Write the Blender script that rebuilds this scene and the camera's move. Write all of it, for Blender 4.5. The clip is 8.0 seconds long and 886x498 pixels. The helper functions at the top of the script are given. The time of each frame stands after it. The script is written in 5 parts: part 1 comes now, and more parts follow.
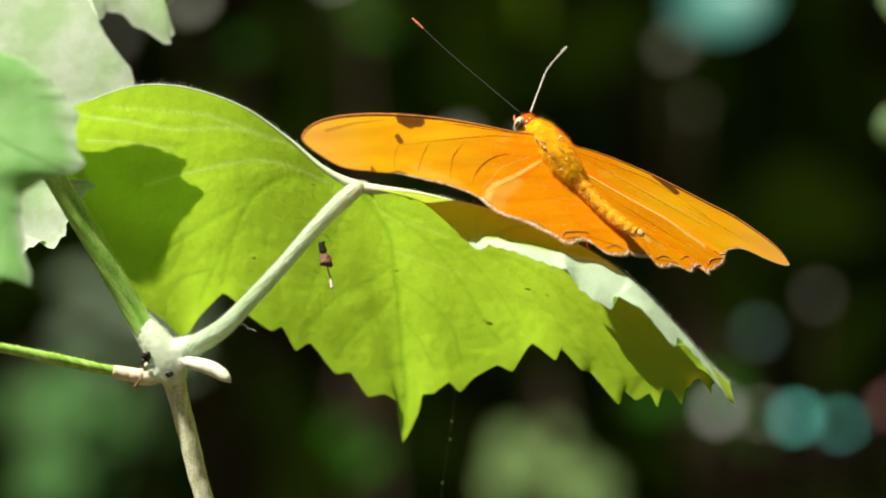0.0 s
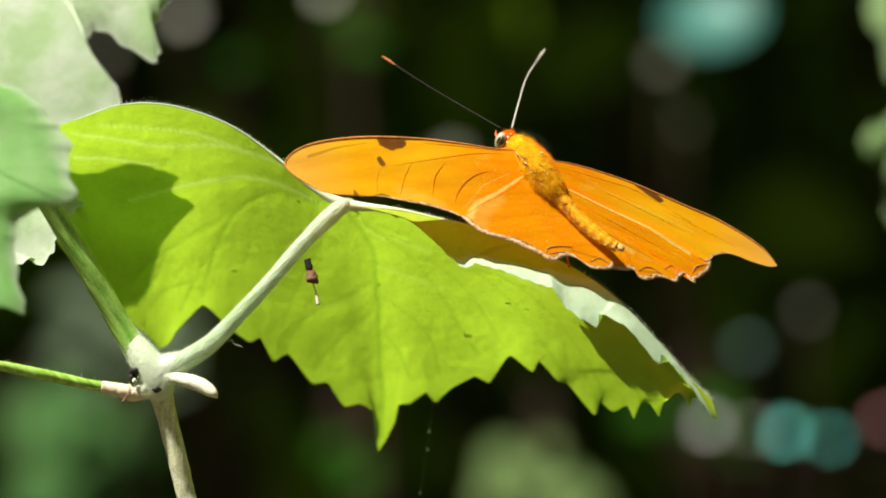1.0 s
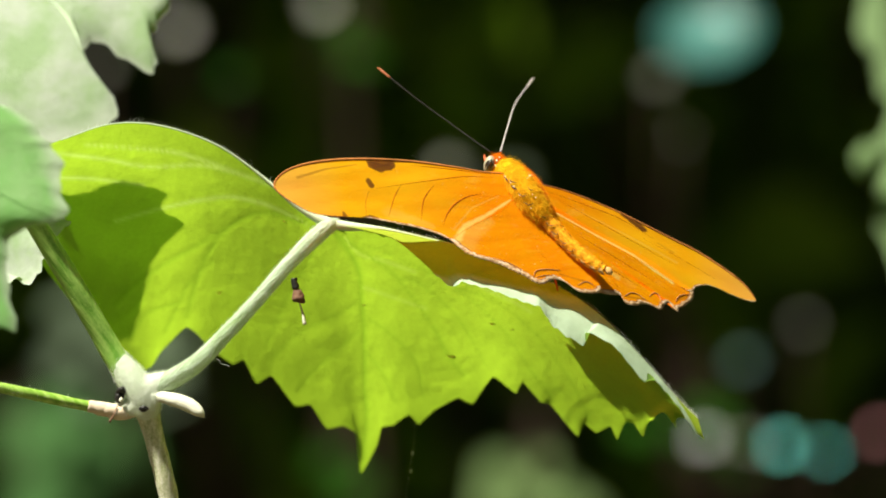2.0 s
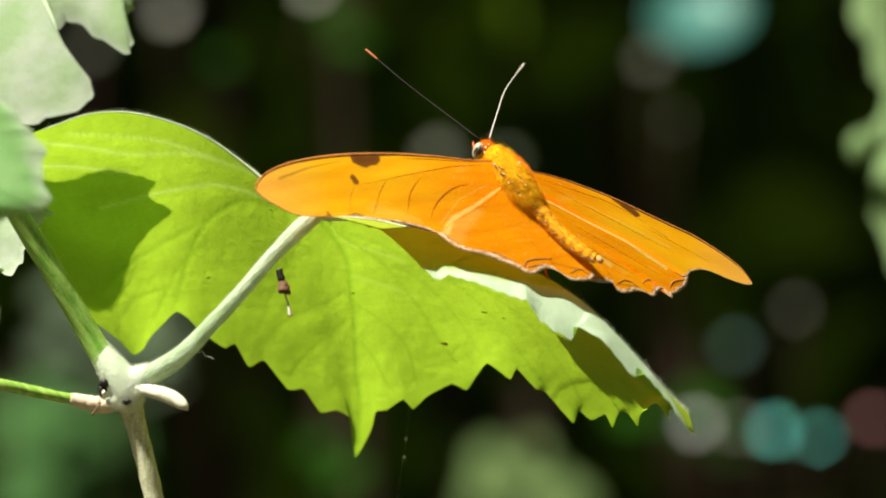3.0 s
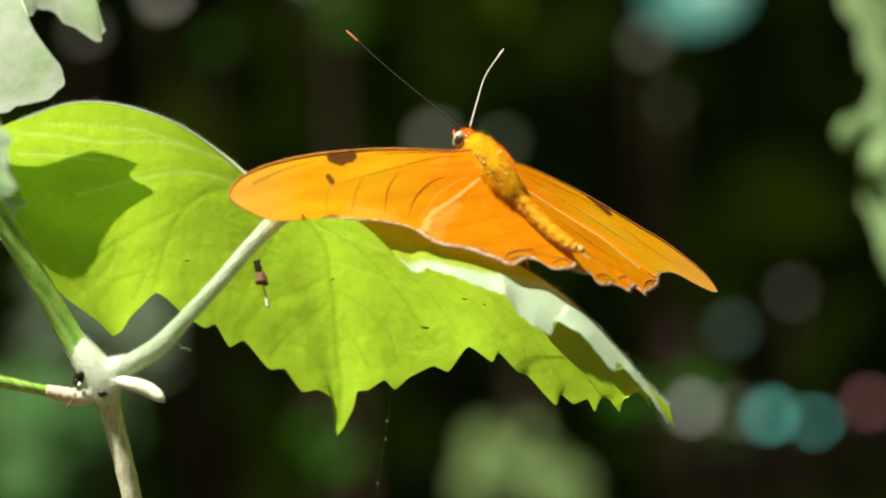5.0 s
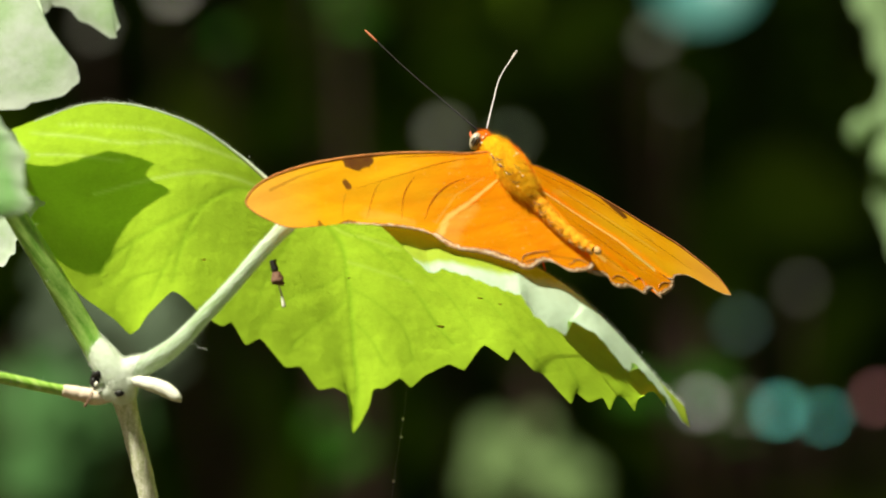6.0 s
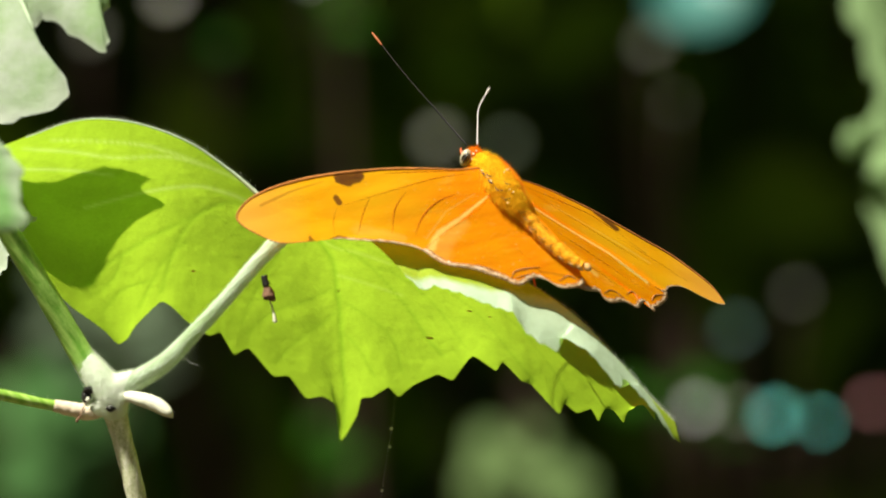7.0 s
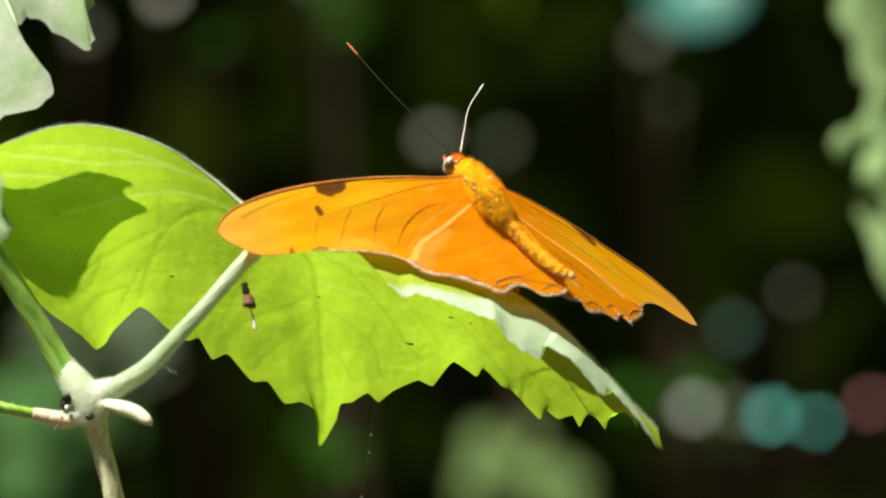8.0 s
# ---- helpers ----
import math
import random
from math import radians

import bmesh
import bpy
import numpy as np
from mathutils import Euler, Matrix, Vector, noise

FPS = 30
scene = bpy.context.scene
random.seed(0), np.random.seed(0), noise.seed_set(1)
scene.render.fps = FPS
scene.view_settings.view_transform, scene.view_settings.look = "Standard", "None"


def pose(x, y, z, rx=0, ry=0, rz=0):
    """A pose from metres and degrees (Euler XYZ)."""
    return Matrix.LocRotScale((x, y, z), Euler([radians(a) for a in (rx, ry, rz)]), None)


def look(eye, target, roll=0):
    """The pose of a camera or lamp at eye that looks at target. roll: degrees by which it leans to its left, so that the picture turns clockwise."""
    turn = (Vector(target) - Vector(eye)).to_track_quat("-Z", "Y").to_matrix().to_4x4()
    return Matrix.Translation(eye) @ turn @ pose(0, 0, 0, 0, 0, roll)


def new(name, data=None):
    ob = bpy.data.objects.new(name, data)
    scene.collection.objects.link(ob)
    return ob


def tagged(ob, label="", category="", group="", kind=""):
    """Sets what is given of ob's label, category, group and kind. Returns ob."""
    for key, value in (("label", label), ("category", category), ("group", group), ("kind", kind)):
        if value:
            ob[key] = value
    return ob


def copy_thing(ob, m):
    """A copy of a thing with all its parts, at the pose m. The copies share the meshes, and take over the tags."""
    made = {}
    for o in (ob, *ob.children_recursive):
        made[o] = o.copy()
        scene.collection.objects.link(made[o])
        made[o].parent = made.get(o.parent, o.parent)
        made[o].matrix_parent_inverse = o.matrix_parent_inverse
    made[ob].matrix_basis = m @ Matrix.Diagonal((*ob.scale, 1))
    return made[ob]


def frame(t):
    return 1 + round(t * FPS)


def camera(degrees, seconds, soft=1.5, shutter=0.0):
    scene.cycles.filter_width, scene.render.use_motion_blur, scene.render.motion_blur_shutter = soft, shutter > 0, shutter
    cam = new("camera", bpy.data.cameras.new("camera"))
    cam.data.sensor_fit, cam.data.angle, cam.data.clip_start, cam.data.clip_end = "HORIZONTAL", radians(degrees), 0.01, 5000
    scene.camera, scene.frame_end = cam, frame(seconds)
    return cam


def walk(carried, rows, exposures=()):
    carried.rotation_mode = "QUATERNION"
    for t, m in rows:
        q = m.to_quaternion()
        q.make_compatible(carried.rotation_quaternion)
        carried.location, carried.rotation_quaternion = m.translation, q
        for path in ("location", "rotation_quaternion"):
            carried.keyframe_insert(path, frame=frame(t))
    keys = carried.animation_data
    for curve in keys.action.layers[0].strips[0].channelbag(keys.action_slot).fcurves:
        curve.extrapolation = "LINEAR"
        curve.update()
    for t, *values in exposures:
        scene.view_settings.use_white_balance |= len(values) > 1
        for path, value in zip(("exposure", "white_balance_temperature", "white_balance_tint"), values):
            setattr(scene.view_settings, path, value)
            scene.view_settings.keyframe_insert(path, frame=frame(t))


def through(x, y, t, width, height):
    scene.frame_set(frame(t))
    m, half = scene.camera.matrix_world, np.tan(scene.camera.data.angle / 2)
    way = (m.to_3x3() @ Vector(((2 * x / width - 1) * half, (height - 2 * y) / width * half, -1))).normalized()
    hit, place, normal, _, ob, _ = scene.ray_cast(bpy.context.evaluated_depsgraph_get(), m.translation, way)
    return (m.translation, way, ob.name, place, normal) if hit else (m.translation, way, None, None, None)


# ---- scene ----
# A macro view of an orange butterfly on a young vine leaf. Shapes are given in
# millimetres about a point Z0 metres above the ground: x right, y away, z up.
Z0 = 1.3

# ---- camera ----
cam = camera(9, 8.0, soft=1.9)
cam.data.dof.use_dof = True
cam.data.dof.focus_distance = 1.004
cam.data.dof.aperture_fstop = 13.5
CAMERA_ROWS = [
    (0.0, pose(-0.00000, -0.99620, 1.30000, 90.0000, 0, -0.0001)),
    (0.1, pose(0.00024, -0.99728, 1.30022, 90.0011, 0, 0.0914)),
    (0.2, pose(0.00048, -0.99838, 1.30047, 89.9882, 0, 0.1371)),
    (0.3, pose(0.00072, -0.99948, 1.30071, 90.0341, 0, 0.1130)),
    (0.4, pose(0.00094, -1.00054, 1.30089, 90.1001, 0, 0.0475)),
    (0.5, pose(0.00113, -1.00155, 1.30099, 90.1277, 0, -0.0420)),
    (0.6, pose(0.00125, -1.00248, 1.30096, 90.1334, 0, -0.1432)),
    (0.7, pose(0.00130, -1.00335, 1.30081, 90.1425, 0, -0.1773)),
    (0.8, pose(0.00136, -1.00419, 1.30063, 90.1364, 0, -0.1477)),
    (0.9, pose(0.00147, -1.00502, 1.30048, 90.1461, 0, -0.1090)),
    (1.0, pose(0.00170, -1.00587, 1.30042, 90.1478, 0, -0.0563)),
    (1.1, pose(0.00210, -1.00682, 1.30048, 90.1656, 0, -0.0203)),
    (1.2, pose(0.00263, -1.00785, 1.30061, 90.2059, 0, -0.0338)),
    (1.3, pose(0.00321, -1.00885, 1.30078, 90.2496, 0, -0.0731)),
    (1.4, pose(0.00377, -1.00968, 1.30096, 90.2867, 0, -0.0840)),
    (1.5, pose(0.00424, -1.01023, 1.30113, 90.3138, 0, -0.0906)),
    (1.6, pose(0.00457, -1.01044, 1.30129, 90.3327, 0, -0.0702)),
    (2.8, pose(0.00446, -0.99674, 1.30366, 90.0180, 0, -0.0212)),
    (2.9, pose(0.00483, -0.99489, 1.30376, 90.0329, 0, -0.0521)),
    (3.0, pose(0.00538, -0.99302, 1.30382, 90.0577, 0, -0.1121)),
    (3.1, pose(0.00609, -0.99100, 1.30384, 90.0224, 0, -0.1296)),
    (3.2, pose(0.00694, -0.98878, 1.30384, 90.0138, 0, -0.1435)),
    (3.3, pose(0.00783, -0.98653, 1.30382, 89.9827, 0, -0.1193)),
    (3.4, pose(0.00870, -0.98440, 1.30381, 89.9340, 0, -0.0966)),
    (3.5, pose(0.00948, -0.98256, 1.30382, 89.9052, 0, -0.0646)),
    (3.6, pose(0.01021, -0.98087, 1.30384, 89.8922, 0, -0.0256)),
    (3.7, pose(0.01096, -0.97924, 1.30387, 89.8825, 0, 0.0061)),
    (3.8, pose(0.01163, -0.97783, 1.30391, 89.8897, 0, 0.0329)),
    (3.9, pose(0.01215, -0.97683, 1.30399, 89.8898, 0, 0.0381)),
    (4.0, pose(0.01245, -0.97639, 1.30410, 89.8800, 0, 0.0156)),
    (4.1, pose(0.01244, -0.97672, 1.30428, 89.9247, 0, -0.0082)),
    (4.2, pose(0.01219, -0.97770, 1.30451, 89.9244, 0, -0.0266)),
    (4.3, pose(0.01180, -0.97904, 1.30476, 89.9232, 0, -0.0080)),
    (4.4, pose(0.01137, -0.98042, 1.30501, 89.9106, 0, -0.0085)),
    (4.5, pose(0.01103, -0.98152, 1.30523, 89.8616, 0, 0.0065)),
    (4.6, pose(0.01076, -0.98228, 1.30541, 89.8493, 0, -0.0102)),
    (5.8, pose(0.00799, -0.98512, 1.30654, 89.7984, 0, -0.1054)),
    (5.9, pose(0.00793, -0.98581, 1.30678, 89.7625, 0, -0.0533)),
    (6.0, pose(0.00792, -0.98671, 1.30707, 89.7740, 0, -0.0199)),
    (6.1, pose(0.00795, -0.98801, 1.30744, 89.7738, 0, -0.0131)),
    (6.2, pose(0.00802, -0.98962, 1.30787, 89.8097, 0, -0.0261)),
    (6.3, pose(0.00811, -0.99121, 1.30831, 89.8508, 0, -0.0434)),
    (6.4, pose(0.00822, -0.99246, 1.30872, 89.8350, 0, -0.0468)),
    (6.5, pose(0.00835, -0.99302, 1.30905, 89.8078, 0, -0.0218)),
    (6.6, pose(0.00846, -0.99274, 1.30930, 89.7670, 0, 0.0124)),
    (6.7, pose(0.00858, -0.99184, 1.30950, 89.7367, 0, 0.0567)),
    (6.8, pose(0.00872, -0.99056, 1.30966, 89.7197, 0, 0.0634)),
    (6.9, pose(0.00892, -0.98913, 1.30979, 89.7445, 0, 0.0215)),
    (7.0, pose(0.00919, -0.98776, 1.30990, 89.7669, 0, -0.0358)),
    (7.1, pose(0.00959, -0.98631, 1.30997, 89.7983, 0, -0.0979)),
    (7.2, pose(0.01009, -0.98464, 1.30999, 89.7712, 0, -0.1212)),
    (7.3, pose(0.01063, -0.98296, 1.31000, 89.7213, 0, -0.1071)),
    (7.4, pose(0.01116, -0.98151, 1.31005, 89.7158, 0, -0.0775)),
    (7.5, pose(0.01160, -0.98049, 1.31018, 89.6974, 0, -0.0203)),
    (7.6, pose(0.01195, -0.98003, 1.31043, 89.6850, 0, 0.0199)),
    (7.7, pose(0.01224, -0.97997, 1.31076, 89.6889, 0, 0.0197)),
    (7.8, pose(0.01249, -0.98014, 1.31113, 89.6965, 0, 0.0168)),
    (8.0, pose(0.01301, -0.98049, 1.31188, 89.7190, 0, -0.0010)),
]
walk(cam, CAMERA_ROWS, exposures=[(0.0, 1.28), (8.0, 1.28)])

# ---- light ----
TO_SUN = Vector((-0.37, -0.25, 0.78)).normalized()
world = bpy.data.worlds.new("sky")
scene.world = world
world.use_nodes = True
sky = world.node_tree.nodes.new("ShaderNodeTexSky")
sky.sky_type = "NISHITA"
sky.sun_disc = False
sky.air_density, sky.dust_density, sky.ozone_density = 0.6, 4.0, 0.0
sky.sun_elevation = math.asin(TO_SUN.z)
sky.sun_rotation = math.atan2(TO_SUN.x, TO_SUN.y)
back = world.node_tree.nodes["Background"]
back.inputs["Strength"].default_value = 0.019
world.node_tree.links.new(sky.outputs["Color"], back.inputs["Color"])
sun = new("sun", bpy.data.lights.new("sun", "SUN"))
sun.data.energy = 5.0
sun.data.angle = radians(0.5)
sun.data.color = (1.0, 0.95, 0.78)
sun.matrix_world = look((0, 0, 6), Vector((0, 0, 6)) - TO_SUN)


# ---- materials ----
class Mat:
    """A node material under construction."""

    def __init__(self, name):
        self.m = bpy.data.materials.new(name)
        self.m.use_nodes = True
        self.t = self.m.node_tree
        self.out = self.t.nodes["Material Output"]
        self.p = self.t.nodes["Principled BSDF"]
        self.coord = self.add("ShaderNodeTexCoord").outputs["Object"]

    def add(self, kind, **inputs):
        n = self.t.nodes.new(kind)
        for k, v in inputs.items():
            self.put(n, k.replace("_", " "), v)
        return n

    def put(self, n, key, v):
        s = n.inputs[key]
        if isinstance(v, bpy.types.NodeSocket):
            self.t.links.new(v, s)
        else:
            s.default_value = v

    def noise(self, scale, detail=4.0, stretch=None, rough=0.55):
        at = self.coord
        if stretch:
            mp = self.add("ShaderNodeMapping")
            self.put(mp, "Vector", at)
            mp.inputs["Scale"].default_value = stretch
            at = mp.outputs["Vector"]
        n = self.add("ShaderNodeTexNoise", Scale=scale, Detail=detail, Roughness=rough)
        self.put(n, "Vector", at)
        return n.outputs["Fac"]

    def ramp(self, fac, *stops):
        n = self.add("ShaderNodeValToRGB")
        self.put(n, "Fac", fac)
        e = n.color_ramp.elements
        while len(e) < len(stops):
            e.new(0.5)
        for el, (pos, col) in zip(e, stops):
            el.position = pos
            el.color = (*col, 1.0) if len(col) == 3 else col
        return n.outputs["Color"]

    def mix(self, fac, a, b, blend="MIX"):
        n = self.add("ShaderNodeMix")
        n.data_type = "RGBA"
        n.blend_type = blend
        self.put(n, "Factor", fac)
        for i, v in ((6, a), (7, b)):
            if isinstance(v, bpy.types.NodeSocket):
                self.t.links.new(v, n.inputs[i])
            else:
                n.inputs[i].default_value = (*v, 1.0)
        return n.outputs[2]

    def math(self, op, a, b=0.0):
        n = self.add("ShaderNodeMath")
        n.operation = op
        for i, v in enumerate((a, b)):
            if isinstance(v, bpy.types.NodeSocket):
                self.t.links.new(v, n.inputs[i])
            else:
                n.inputs[i].default_value = v
        return n.outputs[0]

    def bump(self, height, distance, strength=0.6):
        n = self.add("ShaderNodeBump", Strength=strength, Distance=distance, Height=height)
        return n.outputs["Normal"]

    def finish(self, color, rough=0.6, normal=None, glow_through=None, share=0.5, spec=0.4, metal=0.0):
        self.put(self.p, "Base Color", color if isinstance(color, bpy.types.NodeSocket) else (*color, 1.0))
        self.put(self.p, "Roughness", rough)
        self.put(self.p, "Metallic", metal)
        self.put(self.p, "Specular IOR Level", spec)
        if normal:
            self.put(self.p, "Normal", normal)
        if glow_through is not None:
            tr = self.add("ShaderNodeBsdfTranslucent")
            self.put(tr, "Color", glow_through if isinstance(glow_through, bpy.types.NodeSocket) else (*glow_through, 1.0))
            if normal:
                self.put(tr, "Normal", normal)
            mx = self.add("ShaderNodeMixShader")
            self.put(mx, "Fac", share)
            self.t.links.new(self.p.outputs[0], mx.inputs[1])
            self.t.links.new(tr.outputs[0], mx.inputs[2])
            self.t.links.new(mx.outputs[0], self.out.inputs["Surface"])
        return self.m


def plain(name, color, rough=0.6, vary=0.25, scale=900.0, depth=0.0001, spec=0.4):
    """An opaque material with mottling at two scales and a fine relief."""
    m = Mat(name)
    fine, broad = m.noise(scale), m.noise(scale * 0.13, 2.0)
    dark = tuple(c * (1 - vary) for c in color)
    light = tuple(min(1, c * (1 + vary)) for c in color)
    c = m.mix(0.5, m.ramp(fine, (0.3, dark), (0.7, light)), m.ramp(broad, (0.3, dark), (0.7, light)))
    return m.finish(c, rough, m.bump(fine, depth), spec=spec)


def leaf_material(name, face, through, share=0.5, rough=0.5, net=1.0, blotch=None, pale_veins=None, crease=None, wool=None, sheen=0.3):
    """Thin leaf: the sun reflects pale from its face and glows through in yellow green."""
    m = Mat(name)
    broad, fine = m.noise(70.0, 3.0), m.noise(1500.0, 3.0)
    warp = m.mix(0.004, m.coord, m.add("ShaderNodeTexNoise", Scale=300.0).outputs["Color"], "ADD")

    def cells(scale, wide):
        n = m.add("ShaderNodeTexVoronoi", Scale=scale)
        n.feature = "DISTANCE_TO_EDGE"
        m.put(n, "Vector", warp)
        return m.ramp(n.outputs["Distance"], (0.0, (1, 1, 1)), (wide, (0, 0, 0)))

    net_line, coarse_line = cells(420.0, 0.08), cells(190.0, 0.07)
    lines = m.math("MAXIMUM", m.math("MULTIPLY", net_line, 0.6), coarse_line)
    tone = m.math("ADD", m.math("MULTIPLY", broad, 0.7), m.math("MULTIPLY", fine, 0.3))

    def spread(c, lo, hi):
        return m.ramp(tone, (0.32, tuple(x * lo for x in c)), (0.68, tuple(min(1, x * hi) for x in c)))

    def along(title):
        n = m.add("ShaderNodeAttribute")
        n.attribute_name = title
        return n.outputs["Fac"]

    thru = m.mix(m.math("MULTIPLY", lines, 0.3 * net), spread(through, 0.86, 1.1), tuple(x * 0.55 for x in through))
    col = m.mix(m.math("MULTIPLY", lines, 0.2 * net), spread(face, 0.88, 1.08), tuple(min(1, x * 1.1) for x in face))
    if pale_veins:
        thru = m.mix(along("vein"), thru, pale_veins)
        col = m.mix(along("vein"), col, pale_veins)
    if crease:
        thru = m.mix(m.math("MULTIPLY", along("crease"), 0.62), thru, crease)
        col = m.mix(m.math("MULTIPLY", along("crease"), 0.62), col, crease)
    if blotch:
        face_mix = m.ramp(m.noise(75.0, 5.0, None, 0.65), (0.42, (0, 0, 0)), (0.62, (1, 1, 1)))
        col = m.mix(m.math("MULTIPLY", face_mix, 0.75), col, blotch)
    fuzz = m.noise(420.0, 4.0, None, 0.65)
    if wool:
        felt = m.ramp(fuzz, (0.3, tuple(x * 0.86 for x in wool)), (0.7, wool))
        col = m.mix(along("wool"), col, felt)
        thru = m.mix(along("wool"), thru, (wool[0] * 0.7, wool[1] * 0.9, wool[2] * 0.15))
    height = m.math("ADD", m.math("MULTIPLY", lines, 0.5 * net), m.math("ADD", m.math("MULTIPLY", broad, 0.8), m.math("MULTIPLY", fuzz, 1.9)))
    return m.finish(col, rough, m.bump(height, 0.0003, 0.4), thru, share, sheen)


MAT_LEAF = leaf_material("young_leaf_underside", (0.26, 0.50, 0.036), (0.375, 0.585, 0.031), 0.59, 0.7, 0.6, None, (0.50, 0.68, 0.18), (0.18, 0.37, 0.015), sheen=0.06)
MAT_LEAF_TOP = leaf_material("young_leaf_face", (0.31, 0.42, 0.035), (0.39, 0.58, 0.03), 0.35, 0.6, 0.5, None, None, None, (0.50, 0.64, 0.47), sheen=0.06)
MAT_LEAF_PALE = leaf_material("woolly_leaf", (0.38, 0.44, 0.36), (0.42, 0.68, 0.14), 0.26, 0.7, 0.3, (0.20, 0.33, 0.13), wool=(0.52, 0.58, 0.50))
MAT_LEAF_MID = leaf_material("light_green_leaf", (0.17, 0.40, 0.11), (0.34, 0.64, 0.14), 0.35, 0.6, 0.3, (0.26, 0.44, 0.19), wool=(0.46, 0.56, 0.42))
MAT_LEAF_FAR = leaf_material("dusty_green_leaf", (0.19, 0.30, 0.13), (0.26, 0.46, 0.08), 0.35, 0.7)


def clear_share(mat, share, color):
    """A share of the light that passes straight through a thin leaf."""
    t = mat.node_tree
    end = t.nodes["Material Output"].inputs["Surface"]
    body = end.links[0].from_socket
    mx, clear = t.nodes.new("ShaderNodeMixShader"), t.nodes.new("ShaderNodeBsdfTransparent")
    clear.inputs["Color"].default_value = (*color, 1.0)
    mx.inputs[0].default_value = share
    t.links.new(body, mx.inputs[1])
    t.links.new(clear.outputs[0], mx.inputs[2])
    t.links.new(mx.outputs[0], end)


MAT_LEAF_THIN = leaf_material("thin_young_leaf", (0.25, 0.48, 0.035), (0.36, 0.57, 0.030), 0.58, 0.7, 0.6, sheen=0.06)
clear_share(MAT_LEAF_THIN, 0.22, (0.55, 0.95, 0.10))
MAT_VEIN_PALE = plain("downy_vein", (0.46, 0.58, 0.40), 0.8, 0.12)


def down_material(name, pale=1.0, green=1.0):
    """White wool that scatters the sun through its fibres; pale and green weaken its white."""
    def wool(cr, cg, cb):
        return cr * pale * green, cg * pale, cb * pale * green

    m = Mat(name)
    fine, broad = m.noise(1600.0), m.noise(210.0, 3.0)
    c = m.mix(0.5, m.ramp(fine, (0.3, wool(0.68, 0.74, 0.64)), (0.7, wool(0.84, 0.88, 0.80))), m.ramp(broad, (0.3, wool(0.66, 0.74, 0.58)), (0.65, wool(0.86, 0.89, 0.82))))
    return m.finish(c, 0.95, m.bump(fine, 0.0003), wool(0.86, 0.92, 0.80), 0.4, 0.1)


MAT_DOWN = down_material("white_down", 0.98)
MAT_DOWN_THIN = down_material("thin_greenish_down", 0.8, 0.97)


def downy_petiole_material():
    m = Mat("downy_petiole")
    mp = m.add("ShaderNodeMapping")
    m.put(mp, "Vector", m.coord)
    mp.vector_type = "TEXTURE"
    mp.inputs["Rotation"].default_value = (0.0, radians(-42), 0.0)
    mp.inputs["Scale"].default_value = (11.0, 1.0, 1.0)
    grain = m.add("ShaderNodeTexNoise", Scale=1500.0, Detail=4.0, Roughness=0.6)
    m.put(grain, "Vector", mp.outputs["Vector"])
    streak, fine, broad = grain.outputs["Fac"], m.noise(2600.0, 3.0), m.noise(90.0, 2.0)
    tone = m.math("ADD", m.math("MULTIPLY", streak, 0.6), m.math("MULTIPLY", broad, 0.4))
    c = m.ramp(tone, (0.40, (0.28, 0.40, 0.19)), (0.50, (0.41, 0.52, 0.36)), (0.62, (0.55, 0.65, 0.53)))
    return m.finish(c, 0.85, m.bump(m.math("ADD", streak, m.math("MULTIPLY", fine, 0.5)), 0.0005, 0.9), (0.58, 0.70, 0.44), 0.3, 0.2)


def woody_stem_material():
    m = Mat("woody_stem")
    streak, fine, broad = m.noise(1500.0, 5.0, (1.0, 1.0, 0.13), 0.65), m.noise(2600.0, 3.0), m.noise(160.0, 3.0)
    tone = m.math("ADD", m.math("MULTIPLY", streak, 0.55), m.math("ADD", m.math("MULTIPLY", fine, 0.3), m.math("MULTIPLY", broad, 0.15)))
    c = m.ramp(tone, (0.36, (0.30, 0.36, 0.14)), (0.47, (0.56, 0.57, 0.38)), (0.60, (0.82, 0.81, 0.70)))
    return m.finish(c, 0.85, m.bump(m.math("ADD", streak, m.math("MULTIPLY", fine, 0.5)), 0.0003), spec=0.2)


def green_stem_material(name, dark, light):
    m = Mat(name)
    mp = m.add("ShaderNodeMapping")
    m.put(mp, "Vector", m.coord)
    mp.vector_type = "TEXTURE"
    mp.inputs["Rotation"].default_value = (0.0, radians(55), 0.0)
    mp.inputs["Scale"].default_value = (16.0, 1.0, 1.0)
    grain = m.add("ShaderNodeTexNoise", Scale=1100.0, Detail=3.0, Roughness=0.6)
    m.put(grain, "Vector", mp.outputs["Vector"])
    streak, fine = grain.outputs["Fac"], m.noise(1800.0, 3.0)
    c = m.ramp(m.math("ADD", m.math("MULTIPLY", streak, 0.8), m.math("MULTIPLY", fine, 0.2)), (0.36, dark), (0.62, light))
    return m.finish(c, 0.5, m.bump(streak, 0.0003), spec=0.4)


